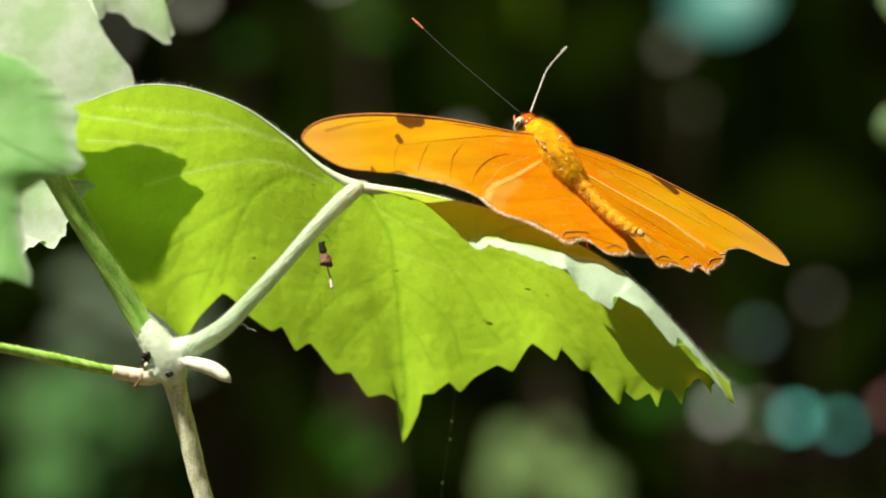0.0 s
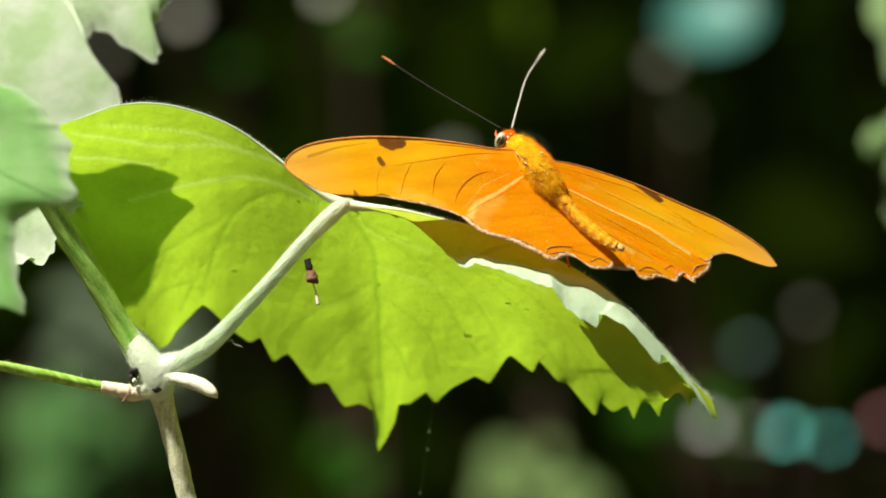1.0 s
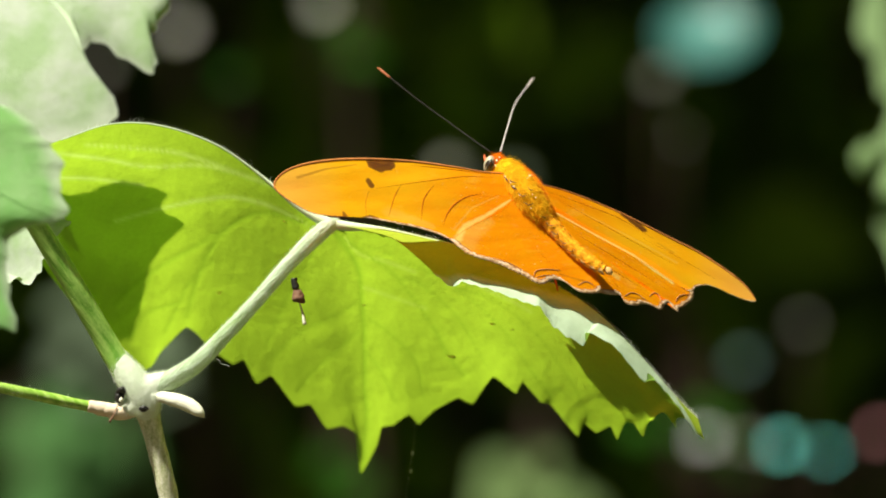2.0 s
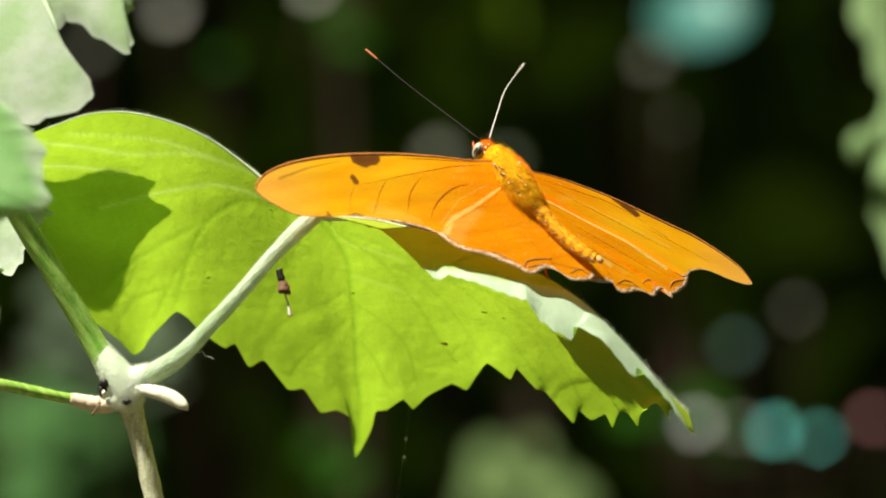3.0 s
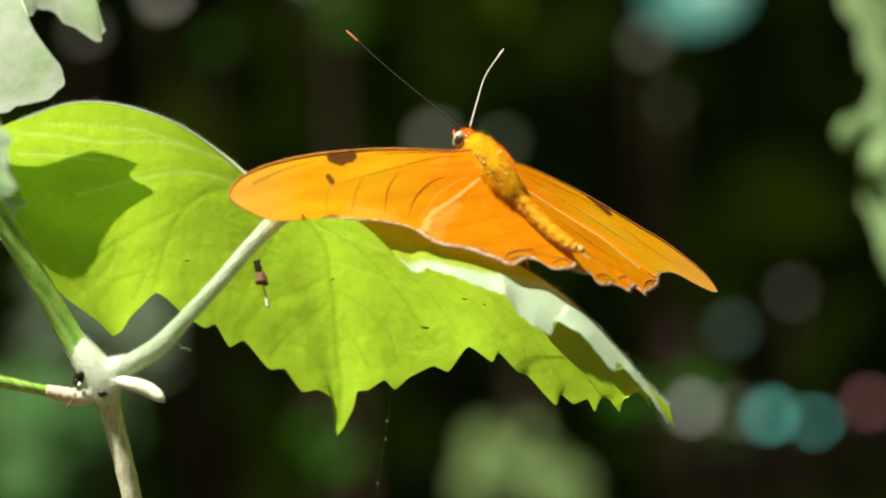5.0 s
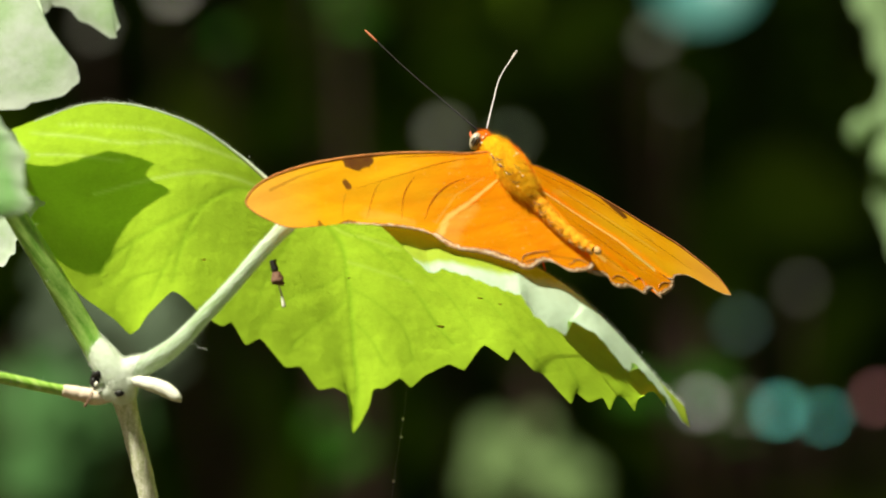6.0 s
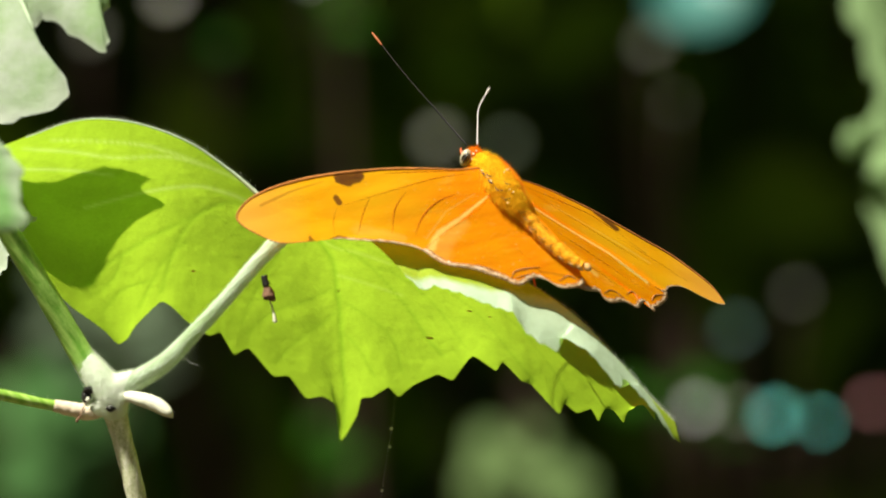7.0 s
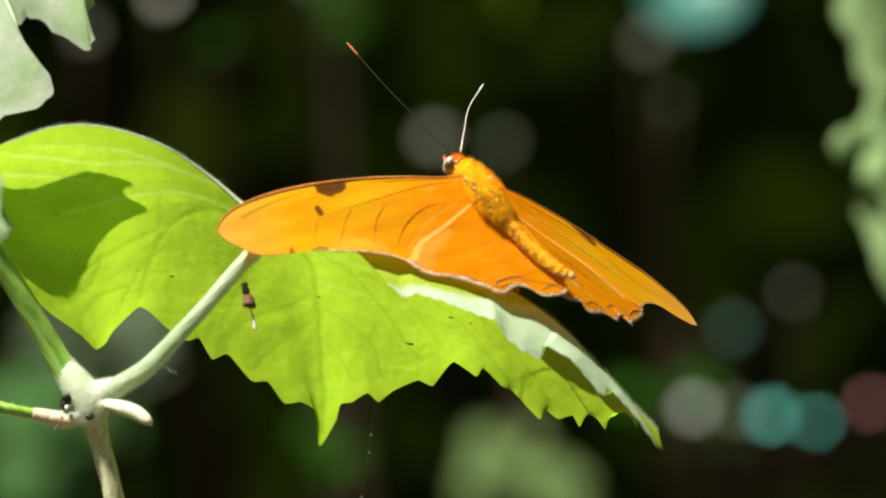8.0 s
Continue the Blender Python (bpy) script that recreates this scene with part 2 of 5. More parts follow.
MAT_GREEN_STEM = green_stem_material("green_stem", (0.17, 0.34, 0.03), (0.36, 0.55, 0.12))
MAT_DARK_STEM = green_stem_material("deep_green_stem", (0.12, 0.30, 0.025), (0.36, 0.57, 0.13))
MAT_PETIOLE = downy_petiole_material()
MAT_BARK = woody_stem_material()
MAT_BUD = plain("cream_bud", (0.58, 0.58, 0.47), 0.8, 0.14, 900.0, 0.0002, 0.2)
MAT_SHEATH = plain("pinkish_sheath", (0.60, 0.50, 0.38), 0.8, 0.25, 900.0, 0.0002, 0.2)
MAT_DRY = plain("dry_brown", (0.13, 0.065, 0.035), 0.8, 0.5, 1200.0, 0.0002)
MAT_FLECK = leaf_material("brown_fleck", (0.30, 0.26, 0.06), (0.80, 0.66, 0.30), 0.8, 0.8, 0.0)
MAT_BLACK = plain("black_speck", (0.012, 0.011, 0.01), 0.5, 0.4)


# ---- mesh helpers ----
def V(p):
    """Millimetres to metres."""
    return Vector(p) / 1000.0


def world_at(p):
    return V(p) + Vector((0, 0, Z0))


def spline(pts, n, closed=False):
    """n points on a smooth curve through pts (tuples of any length)."""
    P = [np.array(p, float) for p in pts]
    k = len(P)
    out = []
    for i in range(n):
        u = i / n * k if closed else i / (n - 1) * (k - 1)
        j = min(int(u), k - 1 if closed else k - 2)
        f = u - j
        if closed:
            a, b, c, d = (P[(j + o) % k] for o in (-1, 0, 1, 2))
        else:
            b, c = P[j], P[j + 1]
            a = P[j - 1] if j else 2 * b - c
            d = P[j + 2] if j + 2 < k else 2 * c - b
        out.append(0.5 * (2 * b + (c - a) * f + (2 * a - 5 * b + 4 * c - d) * f**2 + (3 * b - a - 3 * c + d) * f**3))
    return out


def part(name, bm, material, parent=None, label="", smooth=True):
    """Links a bmesh as one mesh object under a thing or a part."""
    me = bpy.data.meshes.new(name)
    if smooth:
        for f in bm.faces:
            f.smooth = True
    bm.to_mesh(me)
    bm.free()
    me.materials.append(material)
    ob = new(name, me)
    ob.parent = parent
    if label:
        tagged(ob, label)
    return ob


def thing(name, p, label, category, group="", kind=""):
    """An Empty at its base, p in millimetres."""
    ob = new(name)
    ob.empty_display_size = 0.01
    ob.location = world_at(p)
    return tagged(ob, label, category, group, kind)


def tube_into(bm, pts, radii, sides=12, n=40, rough=0.0, origin=(0, 0, 0), caps=True):
    """A tapering round limb through pts, in millimetres about origin."""
    C = spline(pts, n)
    R = [float(r[0]) for r in spline([(r,) for r in radii], n)]
    rings = []
    side = None
    for i, (c, r) in enumerate(zip(C, R)):
        ahead = Vector(C[min(i + 1, n - 1)] - C[max(i - 1, 0)]).normalized()
        side = (side - ahead * side.dot(ahead)).normalized() if side else ahead.orthogonal().normalized()
        up = ahead.cross(side)
        ring = []
        for k in range(sides):
            a = 2 * math.pi * k / sides
            g = r * (1 + rough * noise.noise(Vector((math.cos(a) * 1.7, math.sin(a) * 1.7, i * 0.35))))
            ring.append(bm.verts.new(V(c - np.array(origin)) + (side * math.cos(a) + up * math.sin(a)) * g / 1000.0))
        rings.append(ring)
    for a, b in zip(rings, rings[1:]):
        for k in range(sides):
            bm.faces.new((a[k], a[(k + 1) % sides], b[(k + 1) % sides], b[k]))
    if caps:
        bm.faces.new(rings[0][::-1])
        bm.faces.new(rings[-1])
    return bm


def tube(pts, radii, **kw):
    return tube_into(bmesh.new(), pts, radii, **kw)


def ball(center, radii, turn=None, seg=20, rings=12, rough=0.0, freq=1.0):
    """A rounded lump: half axes in millimetres."""
    bm = bmesh.new()
    bmesh.ops.create_uvsphere(bm, u_segments=seg, v_segments=rings, radius=1.0)
    for v in bm.verts:
        q = Vector(v.co)
        g = 1 + rough * noise.noise(q * 2.3 * freq)
        q = Vector((q.x * radii[0], q.y * radii[1], q.z * radii[2])) * g
        v.co = (V(turn @ q if turn else q)) + V(center)
    return bm


def hairs(spots, length, width, seed, lean=(0, 0, 0)):
    """Fine standing hairs as slender blades: spots are (place, normal) in metres; length and width in millimetres."""
    rnd = random.Random(seed)
    bm = bmesh.new()
    for p, n in spots:
        d = (Vector(n) + Vector([rnd.uniform(-0.7, 0.7) for _ in range(3)]) + Vector(lean)).normalized()
        l = length * rnd.uniform(0.5, 1.3) / 1000.0
        w = d.orthogonal().normalized() * width / 2000.0
        w.rotate(Matrix.Rotation(rnd.uniform(0, 6.28), 3, d))
        bend = Vector([rnd.uniform(-0.25, 0.25) for _ in range(3)]) * l
        a, b = bm.verts.new(p - w), bm.verts.new(p + w)
        c, e = bm.verts.new(p + d * l * 0.5 + bend * 0.4 + w * 0.7), bm.verts.new(p + d * l * 0.5 + bend * 0.4 - w * 0.7)
        tip = bm.verts.new(p + d * l + bend)
        bm.faces.new((a, b, c, e))
        bm.faces.new((e, c, tip))
    return bm


def spots_on(ob, count, seed):
    """Random places and normals on a mesh part, in its own space."""
    rnd = random.Random(seed)
    me = ob.data
    areas = [p.area for p in me.polygons]
    out = []
    for p in rnd.choices(list(me.polygons), areas, k=count):
        u, v = rnd.random(), rnd.random()
        c = [me.vertices[k].co for k in p.vertices]
        q = (c[0] * (1 - u) + c[1] * u) * (1 - v) + (c[-1] * (1 - u) + c[2] * u) * v
        out.append((q, p.normal.copy()))
    return out


class Blade:
    """A leaf blade stretched between a spine (ridge) and a toothed margin, both left to right."""

    def __init__(self, ridge, margin, origin, cols=220, rows=26, tooth=1.0, pitch=4.0, belly=0.0, seed=1, even=0.35, calm=0, sharp=0.0):
        rnd = random.Random(seed)
        self.o = np.array(origin, float)
        self.cols, self.rows, self.belly = cols, rows, belly
        edge = [c - self.o for c in spline(margin, cols)]
        if sharp:
            P = np.array(margin, float) - self.o
            u = np.linspace(0, len(P) - 1, cols)
            edge = [e * (1 - sharp) + sharp * np.array([np.interp(v, range(len(P)), P[:, k]) for k in range(3)]) for e, v in zip(edge, u)]
        # the ridge keeps step with the margin's run across the leaf
        run = np.cumsum([0.0] + [abs(b[0] - a[0]) + (0.15 if tooth == 0 else 0.6) * abs(b[2] - a[2]) for a, b in zip(edge, edge[1:])])
        if calm:
            run = np.convolve(np.pad(run, 2 * calm, mode="reflect", reflect_type="odd"), np.ones(4 * calm + 1) / (4 * calm + 1), "valid")
        many = np.array(spline(ridge, 600)) - self.o
        at = (run - run[0]) / (run[-1] - run[0])
        self.ridge = [np.array([np.interp(u, np.linspace(0, 1, 600), many[:, k]) for k in range(3)]) for u in at]
        run, size, step = 0.0, 1.0, pitch
        self.edge, self.tooth, self.reach = edge, [], [1.0] * cols
        for i, e in enumerate(edge):
            along = edge[min(i + 1, cols - 1)] - edge[max(i - 1, 0)]
            along = along / (np.linalg.norm(along) + 1e-9)
            inward = self.ridge[i] - e
            inward = inward - along * (inward @ along)
            inward = inward / (np.linalg.norm(inward) + 1e-9)
            if i:
                run += np.linalg.norm(e - edge[i - 1])
            while run > step:
                run -= step
                step = pitch * rnd.uniform(1 - even, 1 + even)
                size = rnd.uniform(0.6, 1.3)
            u = run / step
            bite = (u / 0.68) ** 1.5 if u < 0.68 else 1 - (u - 0.68) / 0.32
            self.tooth.append(inward * tooth * size * (1 - bite) + along * tooth * 0.25 * bite)
        if calm:
            # within, the sheet follows the margin's broad run alone
            E = np.array(edge)
            wide = np.pad(E, ((calm, calm), (0, 0)), mode="edge")
            kern = np.hanning(2 * calm + 3)[1:-1]
            soft_edge = np.stack([np.convolve(wide[:, k], kern / kern.sum(), "valid") for k in range(3)], 1)
            self.edge = list(soft_edge)
            own, self.reach, self.tooth = self.tooth, [], []
            for e, f, r in zip(E, soft_edge, self.ridge):
                down = (f - r)[[0, 2]]
                k = float((e - r)[[0, 2]] @ down / (down @ down))
                off = (e - r)[[0, 2]] - down * k
                self.reach.append(k)
                self.tooth.append(np.array((off[0], 0.0, off[1])) + own[len(self.tooth)])

    def at(self, s, t):
        """A point of the sheet: s along the ridge, t from the ridge to the margin, both 0 to 1."""
        u = min(max(s, 0.0), 1.0) * (self.cols - 1)
        j = min(int(u), self.cols - 2)
        f = u - j
        a = self.ridge[j] * (1 - f) + self.ridge[j + 1] * f
        b = self.edge[j] * (1 - f) + self.edge[j + 1] * f
        g = max(0.0, (t - 0.6) / 0.4) ** 2
        u = t * (1 + (self.reach[j] * (1 - f) + self.reach[j + 1] * f - 1) * g)
        p = a * (1 - u) + b * u
        p = p + (self.tooth[j] * (1 - f) + self.tooth[j + 1] * f) * g
        p = p + np.array((0.0, self.belly * 4 * u * (1 - u), 0.0))
        w = Vector(p) * 0.09
        return p + np.array((0.0, 1.0, 0.25)) * (noise.noise(w * 0.6) * 0.9 + noise.noise(w * 2.2) * 0.12) * min(1.0, t * 4)

    def mesh(self, level=0):
        """level: how many columns to each side even out the sheet within its rim."""
        bm = bmesh.new()
        P = np.array([[self.at(i / (self.cols - 1), j / (self.rows - 1)) for j in range(self.rows)] for i in range(self.cols)])
        if level:
            kern = np.hanning(2 * level + 3)[1:-1]
            wide = np.pad(P, ((level, level), (0, 0), (0, 0)), mode="reflect", reflect_type="odd")
            soft = np.zeros_like(P)
            for k, w in enumerate(kern / kern.sum()):
                soft += w * wide[k:k + self.cols]
            keep = np.clip((np.linspace(0, 1, self.rows) - 0.80) / 0.18, 0, 1)[None, :, None]
            P = soft * (1 - keep) + P * keep
        grid = [[bm.verts.new(V(p)) for p in row] for row in P]
        for a, b in zip(grid, grid[1:]):
            for j in range(self.rows - 1):
                bm.faces.new((a[j], a[j + 1], b[j + 1], b[j]))
        return bm

    def vein_over(self, way, r0, r1, lift=-0.05, n=40):
        """A vein that runs over the sheet along (x, z) places, in millimetres."""
        grid = [(self.at(i / 120, j / 40), i / 120, j / 40) for i in range(121) for j in range(41)]
        flat = np.array([(g[0][0], g[0][2]) for g in grid])
        where = []
        for x, z in way:
            g = grid[int(np.argmin(((flat - np.array((x - self.o[0], z - self.o[2]))) ** 2).sum(1)))]
            where.append((g[1], g[2]))
        return self.vein(where, r0, r1, lift, n)

    def vein(self, way, r0, r1, lift=-0.12, n=40):
        """A low rounded vein along (s, t) places on the sheet, raised on its under side."""
        C = [self.at(q[0], min(max(q[1], 0.0), 0.98)) for q in spline(way, n)]
        bm = bmesh.new()
        rows = []
        for i, c in enumerate(C):
            along = Vector(C[min(i + 1, n - 1)] - C[max(i - 1, 0)]).normalized()
            out = Vector((0.0, -0.75, -0.66))
            out = (out - along * out.dot(along)).normalized()
            wide = along.cross(out)
            r = r0 + (r1 - r0) * i / (n - 1)
            rows.append([bm.verts.new(V(Vector(c) + wide * r * k + out * (r * 0.7 * (1 - k * k) - 0.01 - lift * 0.1))) for k in (-1, -0.5, 0, 0.5, 1)])
        for a, b in zip(rows, rows[1:]):
            for k in range(4):
                bm.faces.new((a[k], a[k + 1], b[k + 1], b[k]))
        return bm


# ---- ground and the hedge behind ----
def ground():
    m = Mat("sandy_soil")
    n, f = m.noise(9.0, 6.0), m.noise(120.0, 4.0)
    c = m.mix(0.5, m.ramp(n, (0.3, (0.06, 0.05, 0.022)), (0.7, (0.11, 0.09, 0.04))), m.ramp(f, (0.3, (0.05, 0.042, 0.02)), (0.7, (0.12, 0.10, 0.045))))
    mat = m.finish(c, 0.95, m.bump(f, 0.01))
    bm = bmesh.new()
    rings = [0.0, 0.5, 1, 1.5, 2, 3, 4, 6, 10, 30, 200, 3000]
    prev = [bm.verts.new((0, 0, 0))]
    for r in rings[1:]:
        ring = [bm.verts.new((r * math.cos(a), r * math.sin(a), 0.04 * noise.noise(Vector((r * math.cos(a), r * math.sin(a), 0)) * 1.3) if r < 20 else 0)) for a in (2 * math.pi * k / 48 for k in range(48))]
        for k in range(48):
            if len(prev) == 1:
                bm.faces.new((prev[0], ring[k], ring[(k + 1) % 48]))
            else:
                bm.faces.new((prev[k], ring[k], ring[(k + 1) % 48], prev[(k + 1) % 48]))
        prev = ring
    tagged(part("ground", bm, mat), "bare brown garden soil under the shrubs", "ground", kind="structure")


def leaf_card(bm, p, size, rnd, face=None, slot=0):
    """One small pointed leaf, bent along its midrib, at p in metres."""
    ahead = Vector([rnd.uniform(-1, 1), rnd.uniform(-1, 0.4), rnd.uniform(-1, 0.5)]).normalized()
    nrm = (face if face else Vector([rnd.uniform(-1, 1), rnd.uniform(-1, 0.2), rnd.uniform(-0.2, 1)])).normalized()
    ahead = (ahead - nrm * ahead.dot(nrm)).normalized()
    side = nrm.cross(ahead)
    prof = ((0, 0.02), (0.2, 0.24), (0.45, 0.33), (0.72, 0.22), (1.0, 0.01))
    rows = []
    for u, w in prof:
        c = p + ahead * (u - 0.5) * size - nrm * size * 0.25 * (u - 0.4) ** 2
        rows.append([bm.verts.new(c + side * w * k * size + nrm * abs(k) * w * size * 0.35) for k in (-1, 0, 1)])
    for a, b in zip(rows, rows[1:]):
        for k in (0, 1):
            f = bm.faces.new((a[k], a[k + 1], b[k + 1], b[k]))
            f.smooth = True


def foliage_material(name, dark, light, through, share=0.35):
    m = Mat(name)
    isl = m.add("ShaderNodeNewGeometry").outputs["Random Per Island"]
    n = m.noise(60.0, 3.0)
    c = m.mix(0.35, m.ramp(isl, (0.0, dark), (1.0, light)), m.ramp(n, (0.3, dark), (0.7, light)))
    return m.finish(c, 0.9, m.bump(n, 0.002), through, share, 0.02)


MAT_HEDGE = foliage_material("hedge_leaf", (0.07, 0.14, 0.008), (0.16, 0.27, 0.016), (0.13, 0.30, 0.004), 0.3)
# Hedge leaf darkened in colour: shade painted onto sprigs that stand in sun.
MAT_HEDGE_DIMMED = foliage_material("dimmed_hedge_leaf", (0.012, 0.050, 0.005), (0.022, 0.075, 0.007), (0.018, 0.08, 0.005), 0.3)


def hedge():
    base = thing("hedge", (0, 2600, -1300), "tall dark green leafy hedge in deep shade", "hedge", "hedges round the clearing")
    rnd = random.Random(4)
    # A dark sheet behind the leaves: the shade in the hedge's gaps, as colour.
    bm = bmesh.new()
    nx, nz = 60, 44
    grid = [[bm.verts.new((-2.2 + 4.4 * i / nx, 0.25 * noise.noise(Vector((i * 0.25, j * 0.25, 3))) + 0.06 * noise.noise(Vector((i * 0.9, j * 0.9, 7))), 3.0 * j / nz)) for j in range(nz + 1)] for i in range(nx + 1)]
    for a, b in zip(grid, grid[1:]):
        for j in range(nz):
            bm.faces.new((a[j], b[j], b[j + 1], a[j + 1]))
    part("gap_shade_sheet", bm, plain("gap_shade_dark", (0.022, 0.050, 0.004), 0.95, 0.5, 30.0, 0.01), base)
    bm = bmesh.new()
    for _ in range(3600):
        p = Vector((rnd.uniform(-1.5, 1.5), rnd.uniform(-0.34, -0.02), rnd.uniform(0.2, 2.6)))
        leaf_card(bm, p, rnd.uniform(0.05, 0.11), rnd)
    more = random.Random(44)
    for _ in range(3400):
        side = more.random() < 0.75
        x = more.choice((-1, 1)) * more.uniform(1.5, 2.2) if side else more.uniform(-1.6, 1.6)
        p = Vector((x, more.uniform(-0.34, 0.2), more.uniform(0.1, 3.0) if side else more.choice((more.uniform(0.0, 0.2), more.uniform(2.6, 3.05)))))
        leaf_card(bm, p, more.uniform(0.05, 0.11), more)
    tagged(part("hedge_leaves", bm, MAT_HEDGE, base), kind="stuff")
    for k in range(6):
        x = (-0.42, -0.17, -0.1, 0.14, 0.3, 0.45)[k]
        lean = rnd.uniform(0.1, 0.35)
        part("branch", tube([(x * 1000 + lean * 900, -60, 300), (x * 1000, -200, 1300), (x * 1000 - lean * 900, -60, 2300)], [14, 10, 5], sides=8, n=16, rough=0.2), MAT_TWIG, base)
    return base


MAT_TWIG = plain("red_brown_twig", (0.026, 0.010, 0.005), 0.8, 0.4, 60.0, 0.002)
def tree():
    """An unseen tree added beside the hedge; its boughs keep the sun off it."""
    base = thing("added_shade_tree", (2100, 2900, -1300), "unseen broadleaf tree added to shade the hedge", "tree")
    rnd = random.Random(11)
    part("trunk", tube([(0, 0, 0), (30, 20, 900), (-40, 0, 1900), (-200, -60, 2700), (-600, -100, 3300)], [150, 110, 95, 80, 50], sides=14, n=40, rough=0.15), MAT_TWIG, base)
    for k in range(6):
        y = -900 + 260 * k
        part("limb", tube([(-60, 0, 1900 + 40 * k), (-1200, y * 0.5, 2250 + 30 * k), (-2800, y, 2300), (-4600, y * 1.1, 2250)], [55, 40, 26, 10], sides=9, n=26, rough=0.15), MAT_TWIG, base)
    bm = bmesh.new()
    for _ in range(5600):
        x, y = rnd.uniform(-5.2, 0.8), rnd.uniform(-1.2, 1.1)
        z = 2.2 + 0.45 * rnd.random() + 0.12 * noise.noise(Vector((x, y, 0)) * 1.5)
        leaf_card(bm, Vector((x, y, z)), rnd.uniform(0.12, 0.2), rnd, Vector((rnd.uniform(-0.5, 0.5), rnd.uniform(-0.5, 0.5), 1)))
    tagged(part("crown", bm, MAT_HEDGE, base), kind="stuff")


ground()
hedge_row = hedge()
# Unseen hedge copies added at sides and back to dim and green the fill.
for x, y, turn in ((0.0, -4.2, 180), (-3.3, -0.8, 90), (3.3, -0.8, -90)):
    copy_thing(hedge_row, pose(x, y, 0, 0, 0, turn))
tree()


def shrub(at, leaves, spread, size, material, label, seed, name="shrub_sprig"):
    """A sprig of broad leaves on a twig; leaves tilt up to the sky. Millimetres."""
    base = thing(name, at, label, "shrub", "sprigs behind the vine")
    rnd = random.Random(seed)
    part("twig", tube([(0, 40, -1300 - at[2]), (20, 50, -500), (0, 30, 0), (10, 20, spread[1] * 0.5)], [6, 5, 3, 1.5], sides=7, n=24), MAT_TWIG, base)
    for k in range(leaves):
        bm = bmesh.new()
        p = V((rnd.uniform(-1, 1) * spread[0], rnd.uniform(-20, 40), rnd.uniform(-1, 1) * spread[1]))
        leaf_card(bm, p, size * rnd.uniform(0.8, 1.2) / 1000.0, rnd, Vector((rnd.uniform(-0.5, 0.3), -0.7, rnd.uniform(0.5, 0.9))))
        part("leaf", bm, material, base)


def blossom(at, radius, material, label, group):
    """A small five-petalled flower facing up and forward, stand-in for an unidentified blurred disc."""
    base = thing("blossom", at, label, "flower", group)
    face = Vector((-0.25, -0.75, 0.62)).normalized()
    side = face.orthogonal().normalized()
    up = face.cross(side)
    for k in range(5):
        a = 2 * math.pi * k / 5
        d = side * math.cos(a) + up * math.sin(a)
        e = face.cross(d)
        bm = bmesh.new()
        rows = []
        for u, w in ((0.05, 0.12), (0.35, 0.42), (0.7, 0.6), (0.9, 0.45), (1.0, 0.1)):
            rows.append([bm.verts.new(V(d * u * radius + e * w * q * radius + face * radius * (0.25 * u * u + 0.1 * abs(q)))) for q in (-1, 0, 1)])
        for r, q in zip(rows, rows[1:]):
            for i in (0, 1):
                bm.faces.new((r[i], r[i + 1], q[i + 1], q[i]))
        part("petal", bm, material, base)
    part("stalk", tube([(0, 0, 0), (0, 8, -60), (20, 120, -300)], [1.2, 1.2, 1.6], sides=6, n=12), MAT_TWIG, base)


# The brightness of each blurred disc is put into its petal colour.
MAT_PETAL_WHITE = plain("lilac_white_petal", (0.46, 0.44, 0.50), 0.6, 0.1, 200.0)
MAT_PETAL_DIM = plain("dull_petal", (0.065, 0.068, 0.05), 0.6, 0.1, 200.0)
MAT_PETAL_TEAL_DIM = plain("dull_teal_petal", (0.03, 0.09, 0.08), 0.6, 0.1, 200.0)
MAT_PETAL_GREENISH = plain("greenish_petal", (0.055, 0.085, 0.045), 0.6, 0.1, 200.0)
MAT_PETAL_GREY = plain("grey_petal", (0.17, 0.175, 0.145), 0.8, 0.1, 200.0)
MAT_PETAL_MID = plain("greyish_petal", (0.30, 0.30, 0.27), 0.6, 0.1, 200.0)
MAT_PETAL_TEAL = plain("teal_petal", (0.17, 0.76, 0.72), 0.6, 0.15, 200.0)
MAT_PETAL_PINK = plain("pink_petal", (0.34, 0.13, 0.15), 0.6, 0.15, 200.0)
MAT_TEAL = plain("teal_blur", (0.019, 0.108, 0.096), 0.4, 0.1, 60.0)
MAT_SPRIG = foliage_material("grey_green_leaf", (0.10, 0.165, 0.06), (0.17, 0.24, 0.10), (0.11, 0.18, 0.04), 0.3)
MAT_SPRIG_GREY = foliage_material("silver_leaf", (0.07, 0.105, 0.065), (0.13, 0.165, 0.11), (0.06, 0.10, 0.045), 0.3)
MAT_SPRIG_PALE = foliage_material("pale_grey_leaf", (0.034, 0.092, 0.028), (0.062, 0.130, 0.044), (0.045, 0.12, 0.022), 0.3)

